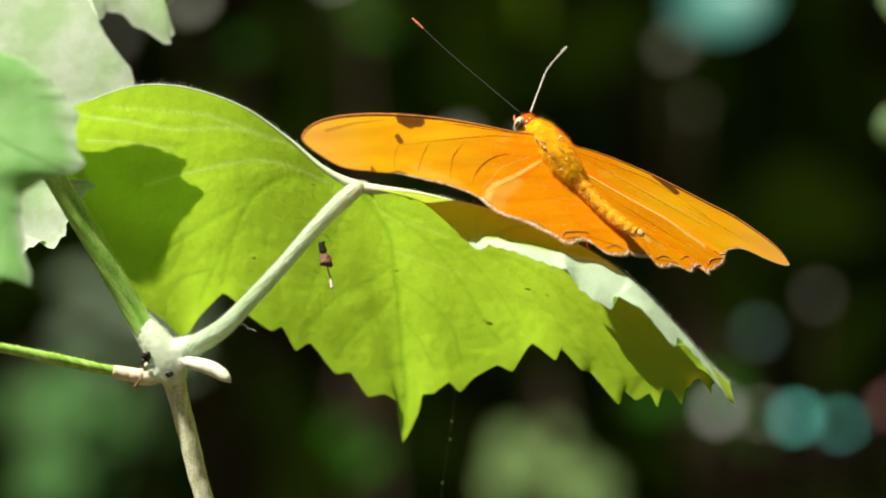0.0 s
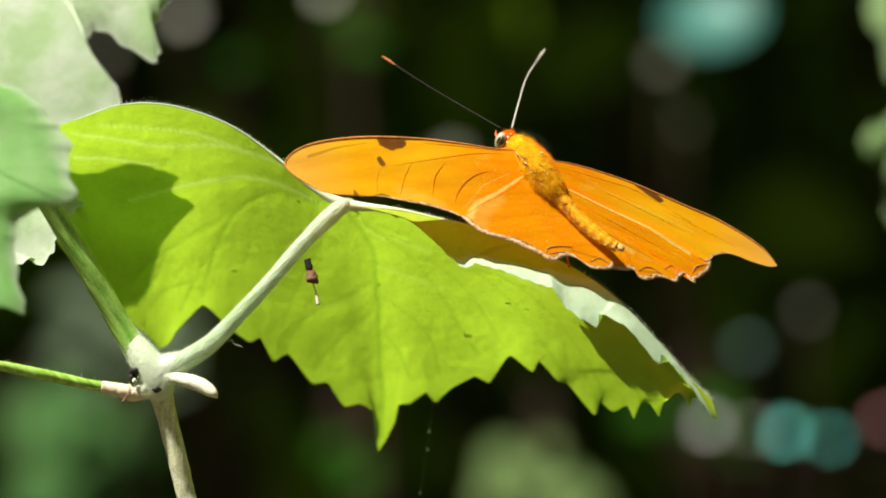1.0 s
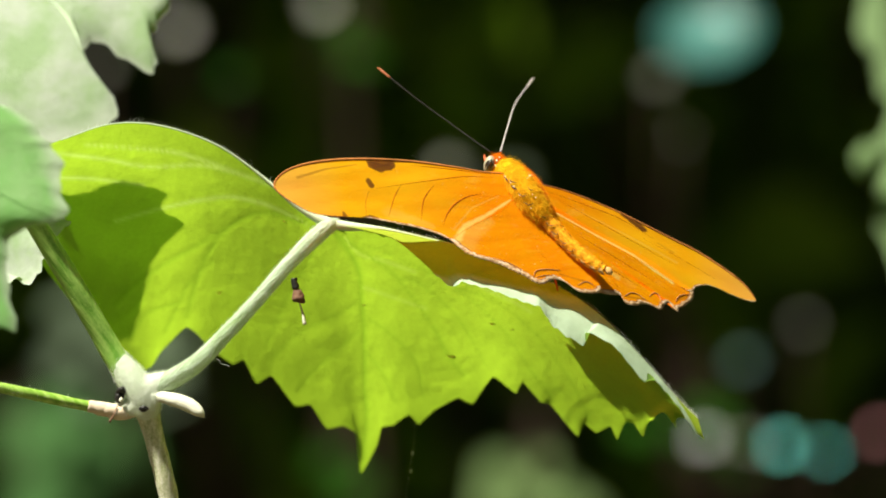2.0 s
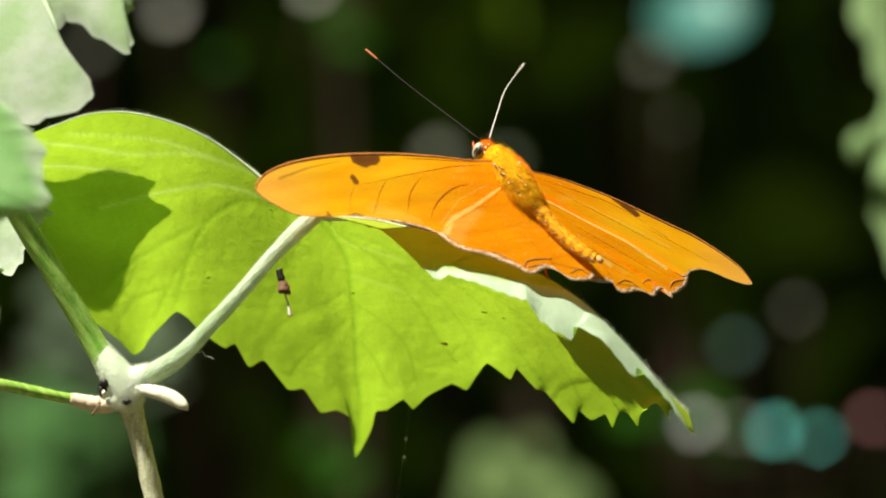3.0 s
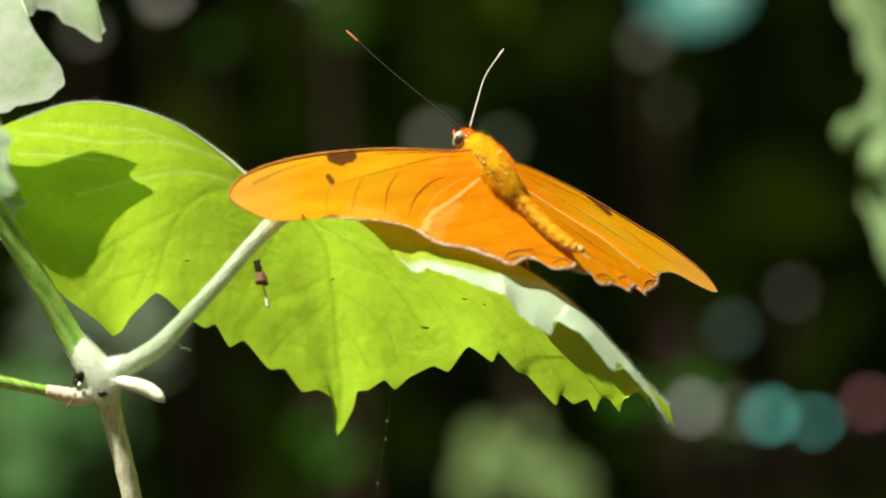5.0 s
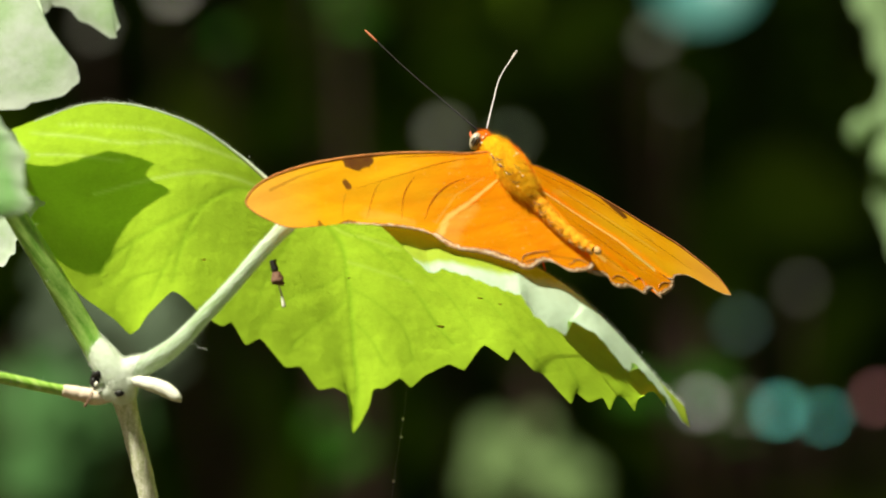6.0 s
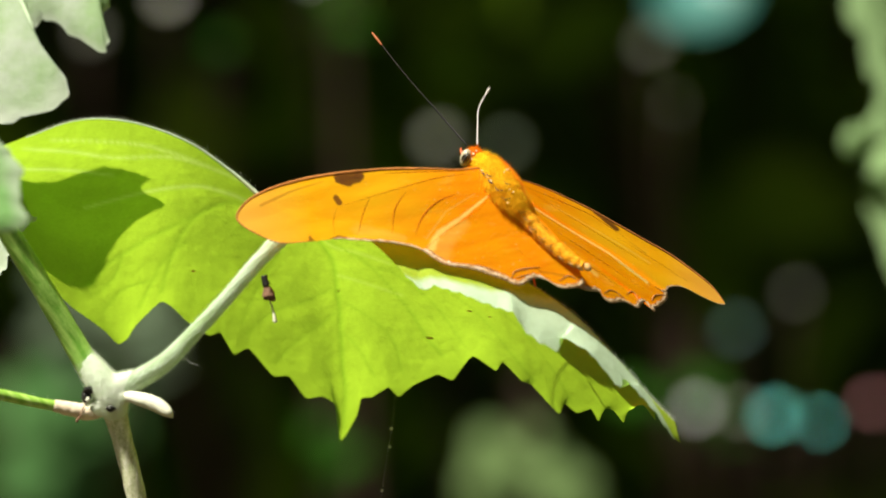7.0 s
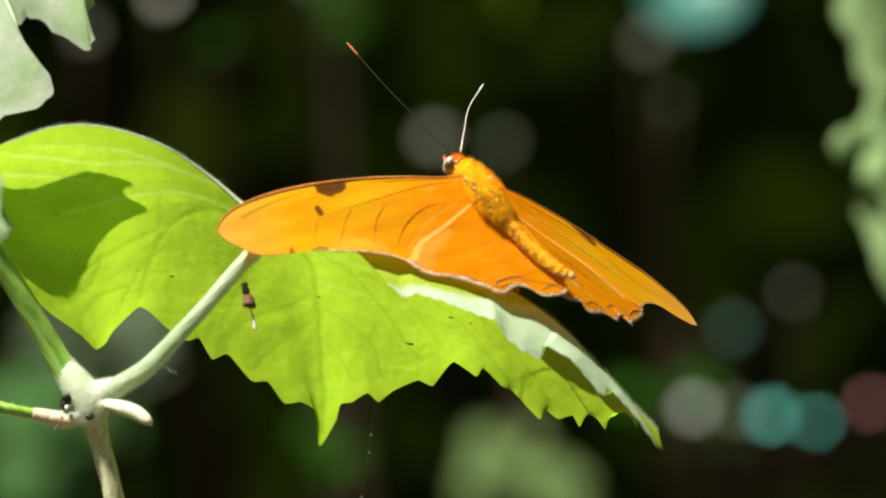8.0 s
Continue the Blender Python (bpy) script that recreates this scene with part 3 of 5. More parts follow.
# Flower shapes added in place of blurred discs whose nature is unknown.
FAR = "blossoms far behind the vine"
for at, r, m, text in (
    ((134.5, 1750.0, -79.1), 4.3, MAT_PETAL_WHITE, "disc of unknown origin far behind, out of focus"),
    ((157.7, 1780.0, -81.9), 3.0, MAT_PETAL_MID, "small disc of unknown origin far behind, out of focus"),
    ((173.0, 1760.0, -83.0), 4.2, MAT_PETAL_TEAL, "teal disc of unknown origin far behind, out of focus"),
    ((197.0, 1790.0, -87.0), 3.0, MAT_PETAL_TEAL, "teal disc of unknown origin far behind, out of focus"),
    ((216.0, 1700.0, -75.0), 3.6, MAT_PETAL_PINK, "pink disc of unknown origin far behind, out of focus"),
    ((-122.8, 1760.0, 121.5), 5.2, MAT_PETAL_MID, "disc of unknown origin far behind, out of focus"),
    ((-161.0, 1760.0, 104.0), 5.0, MAT_PETAL_DIM, "grey disc of unknown origin far behind, out of focus"),
    ((-53.1, 1760.0, 133.6), 5.2, MAT_PETAL_MID, "disc of unknown origin far behind, out of focus"),
    ((8.6, 1780.0, 52.7), 5.3, MAT_PETAL_GREY, "disc of unknown origin far behind, out of focus"),
    ((42.7, 1820.0, 50.6), 4.6, MAT_PETAL_GREENISH, "disc of unknown origin far behind, out of focus"),
    ((113.1, 1780.0, 99.2), 5.3, MAT_PETAL_DIM, "disc of unknown origin far behind, out of focus"),
    ((186.1, 1800.0, -23.6), 4.0, MAT_PETAL_DIM, "small disc of unknown origin far behind, out of focus"),
    ((126.1, 1820.0, 71.0), 2.6, MAT_PETAL_DIM, "small disc of unknown origin far behind, out of focus"),
    ((-98.8, 1800.0, 99.9), 5.9, MAT_HEDGE_DIMMED, "green disc of unknown origin far behind, out of focus"),
    ((158.9, 1850.0, -42.6), 4.6, MAT_PETAL_TEAL_DIM, "teal disc of unknown origin far behind, out of focus"),
):
    blossom(at, r, m, text, FAR)
shrub((52.0, 1750.0, -106.0), 26, (26, 24), 17, MAT_SPRIG, "sunlit grey green sprig far behind, out of focus", 31)
shrub((-193.9, 1600.0, -93.6), 10, (36, 30), 46, MAT_SPRIG_PALE, "sunlit grey green sprig far behind, out of focus", 32)
shrub((-140.0, 1600.0, -34.0), 24, (32, 20), 22, MAT_SPRIG_GREY, "sunlit grey green sprig far behind, out of focus", 33)
shrub((-154.0, 1700.0, -94.5), 5, (20, 26), 44, MAT_SPRIG_PALE, "green leafy sprig far behind, out of focus", 34)
shrub((-48.8, 1800.0, -100.8), 2, (12, 18), 26, MAT_HEDGE_DIMMED, "green leafy sprig far behind, out of focus", 35)
shrub((-41.1, 1850.0, 108.9), 2, (12, 24), 24, MAT_HEDGE_DIMMED, "green leafy sprig far behind, out of focus", 36)
shrub((130.3, 1850.0, -79.7), 4, (30, 16), 34, MAT_HEDGE_DIMMED, "green leafy sprig far behind, out of focus", 37)


def tray(at, radius):
    """A shallow round dish, tipped forward, added in place of an unidentified teal blur."""
    base = thing("teal_blur_dish", at, "teal dish in place of an unidentified blur behind the shrubs, out of focus", "saucer")
    prof = ((0.0, 0.0), (0.5, 0.0), (0.82, 0.01), (0.9, 0.12), (1.0, 0.16), (1.0, 0.13), (0.93, 0.09), (0.85, -0.03), (0.0, -0.04))
    bm = bmesh.new()
    rows = [[bm.verts.new(V((r * radius * math.cos(a), r * radius * math.sin(a), h * radius))) for a in (2 * math.pi * k / 32 for k in range(32))] for r, h in prof[1:-1]]
    for r, q in zip(rows, rows[1:]):
        for k in range(32):
            bm.faces.new((r[k], r[(k + 1) % 32], q[(k + 1) % 32], q[k]))
    bm.faces.new(rows[0][::-1])
    bm.faces.new(rows[-1])
    dish = part("dish", bm, MAT_TEAL, base)
    dish.rotation_euler = (radians(42), radians(-12), 0)
    part("wire", tube([(0, radius * 0.6, radius * 0.5), (0, radius, 500), (0, 150, 1200)], [1.0, 1.0, 1.0], sides=6, n=12), MAT_TWIG, base)


tray((134.4, 1700.0, 117.2), 23)


# ---- the vine shoot ----
NODE = np.array((-48.2, 0.0, -19.9))
JOINT = np.array((-14.4, 0.0, 10.9))


def vine():
    shoot = thing("vine_shoot", NODE, "young grape vine shoot with white woolly node and green leaves", "vine")
    o = NODE
    upper = part("upper_stem", tube([(-83.2, -14.0, 37.6), (-76.6, -10.0, 27.8), (-68.1, -5.0, 12.2), (-60.3, -2.0, -0.9), (-54.4, 0.0, -11.4), (-49.2, 0.0, -19.9)], [1.9, 1.9, 1.9, 2.0, 2.1, 2.3], origin=o, rough=0.06), MAT_DARK_STEM, shoot, "smooth ribbed green stem")
    lower = part("lower_stem", tube([(-48.8, 0.0, -19.9), (-47.2, 1.0, -24.9), (-45.0, 2.0, -34.0), (-43.3, 3.0, -41.0), (-41.1, 4.0, -49.1), (-37.7, 8.0, -64.4), (-35.1, 20.0, -108.0), (-28.0, 60.0, -271.3), (-25.1, 120.0, -734.9), (-21.4, 160.0, -1329.9)], [2.2, 1.85, 1.7, 1.65, 1.7, 2.0, 2.4], origin=o, rough=0.12, n=80), MAT_BARK, shoot, "brownish woody stem with a streaked bark")
    # the node: stem, stalk and tendril grow together in one swelling
    bm = bmesh.new()
    for way, radii in (
        (((-53.6, 0.0, -12.2), (-52.0, -0.2, -14.8), (-50.1, -0.7, -17.4), (-48.4, -0.8, -20.0), (-47.8, -0.3, -22.2), (-47.4, 0.2, -23.6)), [1.5, 2.25, 2.65, 2.75, 2.4, 1.6]),
        (((-48.8, -0.6, -18.9), (-46.4, -1.0, -18.0), (-43.6, -1.8, -16.9)), [2.6, 2.3, 1.75]),
        (((-48.6, -0.6, -20.6), (-51.0, -0.9, -21.9), (-53.4, -1.0, -22.4)), [2.2, 1.7, 1.15]),
        (((-47.8, -1.2, -20.4), (-45.4, -2.6, -19.8)), [1.6, 1.1]),
    ):
        tube_into(bm, way, radii, origin=o, n=24, sides=18)
    joint = part("node", bm, MAT_DOWN, shoot, "swollen node covered in white down")
    grown = joint.modifiers.new("grown_together", "REMESH")
    grown.mode, grown.voxel_size = "VOXEL", 0.00022
    bpy.context.view_layer.update()
    me = bpy.data.meshes.new_from_object(joint.evaluated_get(bpy.context.evaluated_depsgraph_get()))
    joint.modifiers.clear()
    bm = bmesh.new()
    bm.from_mesh(me)
    for _ in range(7):
        bmesh.ops.smooth_vert(bm, verts=bm.verts, factor=0.5, use_axis_x=True, use_axis_y=True, use_axis_z=True)
    for v in bm.verts:
        v.co += v.normal * 0.00007 * (noise.noise(v.co * 900.0) + 0.6 * noise.noise(v.co * 2600.0))
    for f in bm.faces:
        f.smooth = True
    bm.to_mesh(joint.data)
    bm.free()
    bpy.data.meshes.remove(me)
    petiole = part("petiole", tube([(-48.4, 0.0, -19.9), (-43.8, -2.0, -17.1), (-38.7, -4.0, -13.8), (-34.3, -4.0, -9.4), (-28.3, -3.0, -2.9), (-22.4, -2.0, 3.9), (-17.4, -1.0, 8.9), (-15.0, -0.2, 10.8), (-13.4, 0.6, 11.6)], [2.3, 1.85, 1.6, 1.4, 1.3, 1.32, 1.5, 1.3, 0.4], origin=o, rough=0.06, n=90, sides=16), MAT_PETIOLE, shoot, "pale downy leaf stalk")
    tendril = part("tendril", tube([(-49.2, 0.0, -21.4), (-53.3, -1.0, -22.4), (-58.3, -2.0, -21.6), (-68.0, -6.0, -19.4), (-77.6, -10.0, -17.3), (-88.9, -16.0, -15.6)], [1.1, 1.2, 1.0, 1.0, 0.9, 0.8], origin=o, rough=0.15), MAT_GREEN_STEM, shoot, "thin green tendril")
    part("sheath", tube([np.array(p) for p in ((-58.3, -2.0, -21.5), (-54.8, -1.5, -22.3), (-52.1, -1.0, -22.7), (-49.9, 0.0, -22.1))], [1.05, 1.35, 1.5, 1.2], origin=o, rough=0.15), MAT_SHEATH, tendril, "cream pink sheath")
    bud = part("bud", tube([(-46.5, -2.0, -19.7), (-43.2, -4.0, -20.3), (-40.2, -5.0, -21.3), (-38.2, -6.0, -22.6), (-37.4, -6.0, -23.5)], [0.85, 1.2, 1.32, 0.9, 0.15], origin=o, rough=0.08, n=30), MAT_BUD, shoot, "cream coloured pointed bud")
    # down on node and stalks
    part("down", hairs(spots_on(joint, 12000, 3), 0.6, 0.022, 5), MAT_DOWN, joint)
    part("down", hairs(spots_on(petiole, 6500, 4), 0.5, 0.03, 6), MAT_DOWN_THIN, petiole)
    part("down", hairs(spots_on(upper, 130, 8), 1.0, 0.022, 7), MAT_DOWN, upper)
    part("down", hairs(spots_on(tendril, 420, 9), 0.8, 0.022, 8), MAT_DOWN, tendril)
    part("down", hairs(spots_on(bud, 400, 10), 0.4, 0.022, 9), MAT_DOWN, bud)
    part("down", hairs(spots_on(lower, 9000, 12), 0.35, 0.022, 13), MAT_DOWN, lower)
    part("fibre", tube([np.array(p) for p in ((-36.2, -4.0, -12.0), (-35.6, -5.0, -13.4), (-34.9, -5.0, -13.2), (-34.4, -5.0, -14.0), (-33.6, -5.0, -14.1), (-32.9, -5.0, -14.5))], [0.03] * 6, origin=o, sides=5, n=40), MAT_DOWN, petiole, "loose curled fibre")
    # dried scraps
    part("dry_scale", ball(Vector((-52.7, -2.0, -19.9)) - Vector(o), (0.8, 0.7, 1.1), rough=0.5), MAT_BLACK, shoot)
    part("dry_scale", ball(Vector((-48.3, -3.0, -22.0)) - Vector(o), (0.8, 0.5, 0.6), rough=0.5), MAT_BLACK, shoot)
    part("dry_scale", tube([(-53.2, -2.2, -19.2), (-52.2, -2.8, -18.6), (-51.7, -2.6, -19.4)], [0.25, 0.5, 0.2], origin=o, rough=0.6, n=12), MAT_BLACK, shoot)
    part("dry_scale", ball(Vector((-52.3, -3.0, -20.5)) - Vector(o), (0.35, 0.3, 0.45), rough=0.6), MAT_BUD, shoot)
    part("dry_scale", tube([(-53.0, -2.6, -21.6), (-53.6, -3.0, -23.0), (-54.4, -3.0, -24.4)], [0.08, 0.12, 0.28], origin=o, rough=0.5, n=12, sides=6), MAT_DRY, shoot)
    part("dry_neck", tube([(-21.5, -4.0, 1.3), (-21.3, -4.0, 0.4), (-21.1, -4.0, -0.6)], [0.55, 0.6, 0.62], origin=o, rough=0.3, n=10), MAT_BLACK, shoot)
    pod = part("dried_flower", tube([(-21.2, -4.0, -0.2), (-21.0, -4.0, -0.9), (-20.6, -4.0, -2.3), (-20.7, -4.0, -3.1)], [0.45, 0.6, 1.25, 0.9], origin=o, rough=0.35, n=20), MAT_DRY, shoot, "dried brown flower remnant")
    part("thread", tube([(-20.5, -4.0, -2.9), (-19.9, -4.0, -4.9), (-19.5, -4.0, -7.0)], [0.12, 0.2, 0.4], origin=o, n=12, sides=6), MAT_BUD, pod)
    return shoot


shoot = vine()


def main_leaf():
    """The large leaf under the butterfly; its space starts at the end of the stalk."""
    ridge = [(-72.1, -4.0, 22.5), (-63.1, -4.0, 25.9), (-54.2, -3.0, 28.8), (-45.3, -2.0, 28.5), (-35.4, -1.0, 25.1), (-27.4, 0.0, 19.6), (-20.9, 0.0, 14.1), (-14.4, 0.0, 11.0), (-4.4, -1.0, 9.9), (7.6, -2.0, 7.2), (19.5, -3.5, 3.0), (31.5, -6.5, -4.1), (40.5, -7.0, -13.0), (46.4, -7.5, -19.8), (50.3, -8.0, -23.7)]
    margin = []  # the blade hangs back from the ridge
    for x, z in [(-71.5, 14.5), (-67.5, 4.2), (-57.8, -8.2), (-51.2, -13.4), (-48.3, -16.5), (-46.6, -15.5), (-45.0, -12.9), (-40.5, -8.2), (-38.4, -9.5), (-35.8, -12.4), (-31.7, -15.3), (-29.6, -14.5), (-27.2, -18.9), (-24.4, -17.4), (-20.0, -23.1), (-17.1, -22.9), (-14.0, -27.4), (-10.9, -26.9), (-8.5, -28.4), (-7.5, -36.1), (-4.6, -30.7), (-3.8, -27.1), (-1.7, -26.8), (1.1, -24.7), (3.1, -26.6), (5.8, -23.6), (9.9, -21.4), (12.7, -22.6), (14.6, -19.5), (16.3, -17.4), (20.5, -20.5), (21.7, -18.5), (25.2, -22.1), (26.9, -22.6), (32.1, -28.5), (32.9, -25.9), (35.2, -27.7), (37.5, -26.4), (39.0, -29.0), (39.7, -25.5), (41.2, -25.6), (43.1, -28.1), (43.3, -25.3), (44.4, -24.6), (44.8, -22.6), (46.4, -23.7), (48.0, -25.9), (47.1, -22.5), (50.7, -25.3)]:
        away = float(np.interp(x, *zip(*((-72, 30), (-47, 37), (-40, 40), (-26, 42), (-7, 47), (6, 38), (16, 31), (32, 31), (39, 24), (46, 10), (51, -2)))))
        margin.append((x, away, z))
    b = Blade(ridge, margin, JOINT, cols=420, rows=96, tooth=0.0, belly=2.0, seed=3, calm=26, sharp=0.6)
    left_veins = (
        ([(-19.6, 11.2), (-26.7, 13.1), (-29.8, 12.2), (-33.8, 9.7), (-36.8, 5.2), (-38.4, 1.1), (-40.4, -6.0)], 0.26),
        ([(-31.8, 11.2), (-36.8, 8.2), (-41.9, 5.2), (-47.0, 2.1), (-51.0, -0.9), (-53.5, -3.9)], 0.24),
        ([(-35.8, 4.1), (-39.9, 0.1), (-41.9, -3.9), (-44.4, -9.0)], 0.18),
        ([(-47.0, 2.1), (-49.0, -2.9), (-52.8, -6.5)], 0.16),
        ([(-41.7, -3.7), (-47.0, -5.0), (-50.5, -9.0)], 0.16),
        ([(-16.6, 8.2), (-19.6, 2.1), (-22.7, -3.9), (-25.7, -12.0)], 0.14),
    )
    right_veins = (
        ([(-13.9, 9.1), (-11.2, 5.6), (-9.4, 2.1), (-8.7, -2.9), (-8.1, -7.9), (-7.7, -13.9), (-7.4, -19.9), (-6.8, -24.9), (-7.2, -32.9)], 0.34),
        ([(-14.1, 9.2), (-8.5, 5.7), (-2.4, 1.1), (4.7, -8.0), (7.2, -12.5), (10.7, -17.1)], 0.22),
        ([(-13.6, 9.2), (-2.4, 4.7), (7.7, -0.4), (16.8, -8.0), (22.9, -16.1), (26.9, -21.2)], 0.16),
        ([(-8.2, -8.0), (-12.5, -12.0), (-16.6, -16.1), (-19.6, -20.1)], 0.16),
        ([(-7.9, -12.0), (-4.5, -16.1), (-1.4, -22.2)], 0.14),
        ([(-8.8, -2.9), (-13.6, -6.0), (-19.6, -9.0), (-24.7, -14.1)], 0.14),
        ([(-8.5, -5.5), (-3.4, -9.0), (1.6, -14.1), (3.6, -21.2)], 0.14),
        ([(-2.4, 1.1), (1.6, 0.1), (8.7, -6.0), (14.8, -15.1)], 0.12),
        ([(7.7, -0.4), (14.8, -2.9), (22.9, -9.0), (30.0, -18.1), (34.0, -25.2)], 0.12),
    )
    pale_veins = (
        ([(-63.4, 23.6), (-55.4, 22.6), (-47.4, 21.3), (-38.4, 21.6), (-31.4, 20.1)], 0.16),
        ([(-58.4, 25.1), (-44.4, 24.1), (-38.4, 22.6), (-31.4, 20.1), (-24.4, 17.3), (-18.4, 12.9)], 0.18),
        ([(-39.4, 15.1), (-33.4, 15.9), (-28.4, 15.1), (-24.9, 13.9), (-19.4, 11.1)], 0.16),
        ([(-63.4, 19.3), (-57.4, 19.1), (-48.4, 17.9)], 0.12),
        ([(-53.4, 11.5), (-46.0, 13.6), (-39.4, 15.1)], 0.12),
        ([(-12.4, 8.6), (-9.4, 5.6), (-4.4, 4.1), (0.6, 2.3)], 0.14),
        ([(-9.0, -0.3), (-4.0, -2.0), (3.0, -4.4)], 0.10),
        ([(11.6, 0.1), (14.6, -1.4), (19.1, -3.4), (21.6, -4.9)], 0.14),
    )
    # the veins stand out as soft creases, and the sheet puffs up between them
    sheet = b.mesh(level=9)
    pale_at, dark_at = sheet.verts.layers.float.new("vein"), sheet.verts.layers.float.new("crease")
    runs, wide, pale = [], [], []
    for kind, ways in ((1, pale_veins), (0, left_veins + right_veins)):
        for way, r in ways:
            for q in spline(way, 60):
                runs.append(q - np.array((JOINT[0], JOINT[2])))
                wide.append(r)
                pale.append(kind)
    runs, wide, pale = np.array(runs) / 1000.0, np.array(wide), np.array(pale)
    for v in sheet.verts:
        gap = np.hypot(runs[:, 0] - v.co.x, runs[:, 1] - v.co.z) * 1000.0
        n = int(np.argmin(gap - wide))
        near, r = float(gap[n]), float(wide[n])
        line = math.exp(-(near / (0.16 + 1.1 * r)) ** 2)
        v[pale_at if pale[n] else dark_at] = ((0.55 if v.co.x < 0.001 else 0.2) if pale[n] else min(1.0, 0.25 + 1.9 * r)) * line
        grain = noise.noise(Vector((v.co.x * 260, v.co.z * 260, 2.0))) + 0.6 * noise.noise(Vector((v.co.x * 620, v.co.z * 620, 5.0)))
        puff = 0.18 * (1 - math.exp(-(near / 2.6) ** 2)) + 0.09 * grain * (1 - line)
        v.co += Vector((0.0, -0.75, -0.66)) * (0.35 * r * line - puff) / 1000.0
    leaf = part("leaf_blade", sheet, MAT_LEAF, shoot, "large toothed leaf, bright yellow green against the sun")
    leaf.location = V(JOINT - NODE)
    f = Blade(ridge[7:], [(-8.4, -2.0, 9.8), (-2.4, -5.0, 7.7), (3.6, -9.6, 1.5), (6.4, -10.4, -0.5), (8.0, -10.9, 0.5), (13.4, -12.6, -0.9), (19.0, -13.6, -3.1), (21.6, -14.3, -3.9), (23.7, -14.6, -7.1), (26.4, -14.6, -9.2), (29.4, -13.5, -10.7), (29.9, -13.0, -8.3), (34.7, -13.5, -10.7), (40.0, -13.0, -16.9), (41.0, -12.0, -15.4), (45.7, -11.0, -20.7), (50.0, -9.5, -26.6), (51.2, -9.0, -27.4)], JOINT, cols=190, rows=16, tooth=0.5, pitch=3.0, belly=-0.5, seed=8, sharp=0.5)
    fold = f.mesh()
    wool = fold.verts.layers.float.new("wool")
    for k, v in enumerate(fold.verts):
        x, t = v.co.x * 1000.0 + JOINT[0], (k % f.rows) / (f.rows - 1)
        start = float(np.interp(x, (2, 5, 18, 21, 26, 31, 45, 51), (1.0, 0.78, 0.58, 0.38, 0.1, -0.2, -0.2, 1.0)))
        v[wool] = min(1.0, max(0.0, (t - start) / 0.10 + 0.5 * noise.noise(v.co * 700.0)))
    part("folded_edge", fold, MAT_LEAF_TOP, leaf, "leaf edge folded over, with a pale woolly margin")
    # the pale rib that runs along the ridge out of the stalk
    part("rib", tube([p - JOINT for p in map(np.array, ridge[1:10])], [0.08, 0.11, 0.14, 0.17, 0.26, 0.5, 0.95, 0.30, 0.06], sides=8, n=60), MAT_VEIN_PALE, leaf, "whitish downy main rib")
    edge_spots = [(V(b.at(0.04 + 0.96 * k / 1100, 0.0)), Vector((0.2, -0.2, 0.9))) for k in range(1100)]
    part("down", hairs(edge_spots, 0.9, 0.03, 41), MAT_DOWN, leaf)
    # small brown flecks on the blade
    for x, z, r in [(8.6, -13.4, 0.70), (15.4, -7.2, 0.50), (-34.3, -1.9, 0.40), (-8.3, -4.0, 0.30), (18.5, -8.1, 0.30), (-22.8, 11.3, 0.30)]:
        p = b.vein_over([(x - 0.1, z), (x, z), (x + 0.1, z)], 0.05, 0.05).verts
        p.ensure_lookup_table()
        c = sum((v.co for v in p), Vector()) / len(p) * 1000.0
        part("fleck", ball(c, (r, 0.12, r * 0.6), Matrix.Rotation(-0.8, 3, "X"), 10, 6, 0.4), MAT_FLECK, leaf)
    # spider silk that hangs from a tooth
    silk = part("silk_thread", tube([np.array(p) - JOINT for p in ((2.3, 38.0, -25.8), (1.7, 37.0, -31.5), (0.6, 36.0, -38.2), (-1.4, 35.0, -53.7))], [0.013, 0.013, 0.013, 0.013], sides=4, n=24), MAT_DOWN, leaf, "fine strand of spider silk")
    for p in ((1.6, 36.8, -31.6), (1.3, 36.6, -34.9), (-0.1, 35.6, -42.9)):
        part("droplet", ball(Vector(p) - Vector(JOINT), (0.22, 0.22, 0.27), None, 10, 8, 0.2), MAT_DOWN, silk)
    return leaf


leaf = main_leaf()


def side_leaf(ridge, margin, at, label, material=MAT_LEAF_PALE, **kw):
    b = Blade(ridge, margin, at, **kw)
    bm = b.mesh()
    wool = bm.verts.layers.float.new("wool")
    for k, v in enumerate(bm.verts):
        t = (k % b.rows) / (b.rows - 1)
        v[wool] = 0.8 * min(1.0, max(0.0, (t - 0.9) / 0.08 + 0.8 * noise.noise(v.co * 180.0)))
    ob = part("leaf_blade", bm, material, shoot, label)
    ob.location = V(np.array(at) - NODE)
    return ob, b


PALE_A_AT = np.array((-93.4, 56.0, 40.2))
PALE_B_AT = np.array((-82.3, -58.0, 22.7))
pale_a, _blade = side_leaf(
    [(-106.0, 56.0, 33.9), (-95.8, 60.0, 53.1), (-79.0, 62.0, 59.6), (-62.0, 62.0, 60.7), (-48.2, 62.0, 58.5)],
    [(-103.3, 50.0, 21.1), (-82.1, 47.0, 22.6), (-68.4, 46.0, 24.7), (-57.0, 47.0, 29.4), (-61.3, 50.0, 36.0), (-64.7, 53.0, 41.7), (-60.5, 54.0, 43.5), (-56.2, 53.0, 40.3), (-50.3, 52.0, 38.0), (-50.9, 55.0, 44.4), (-46.5, 59.0, 53.1)],
    PALE_A_AT, "pale woolly lobed leaf, sunlit, out of focus", cols=160, rows=20, tooth=1.0, pitch=6.0, belly=-2.0, seed=5)
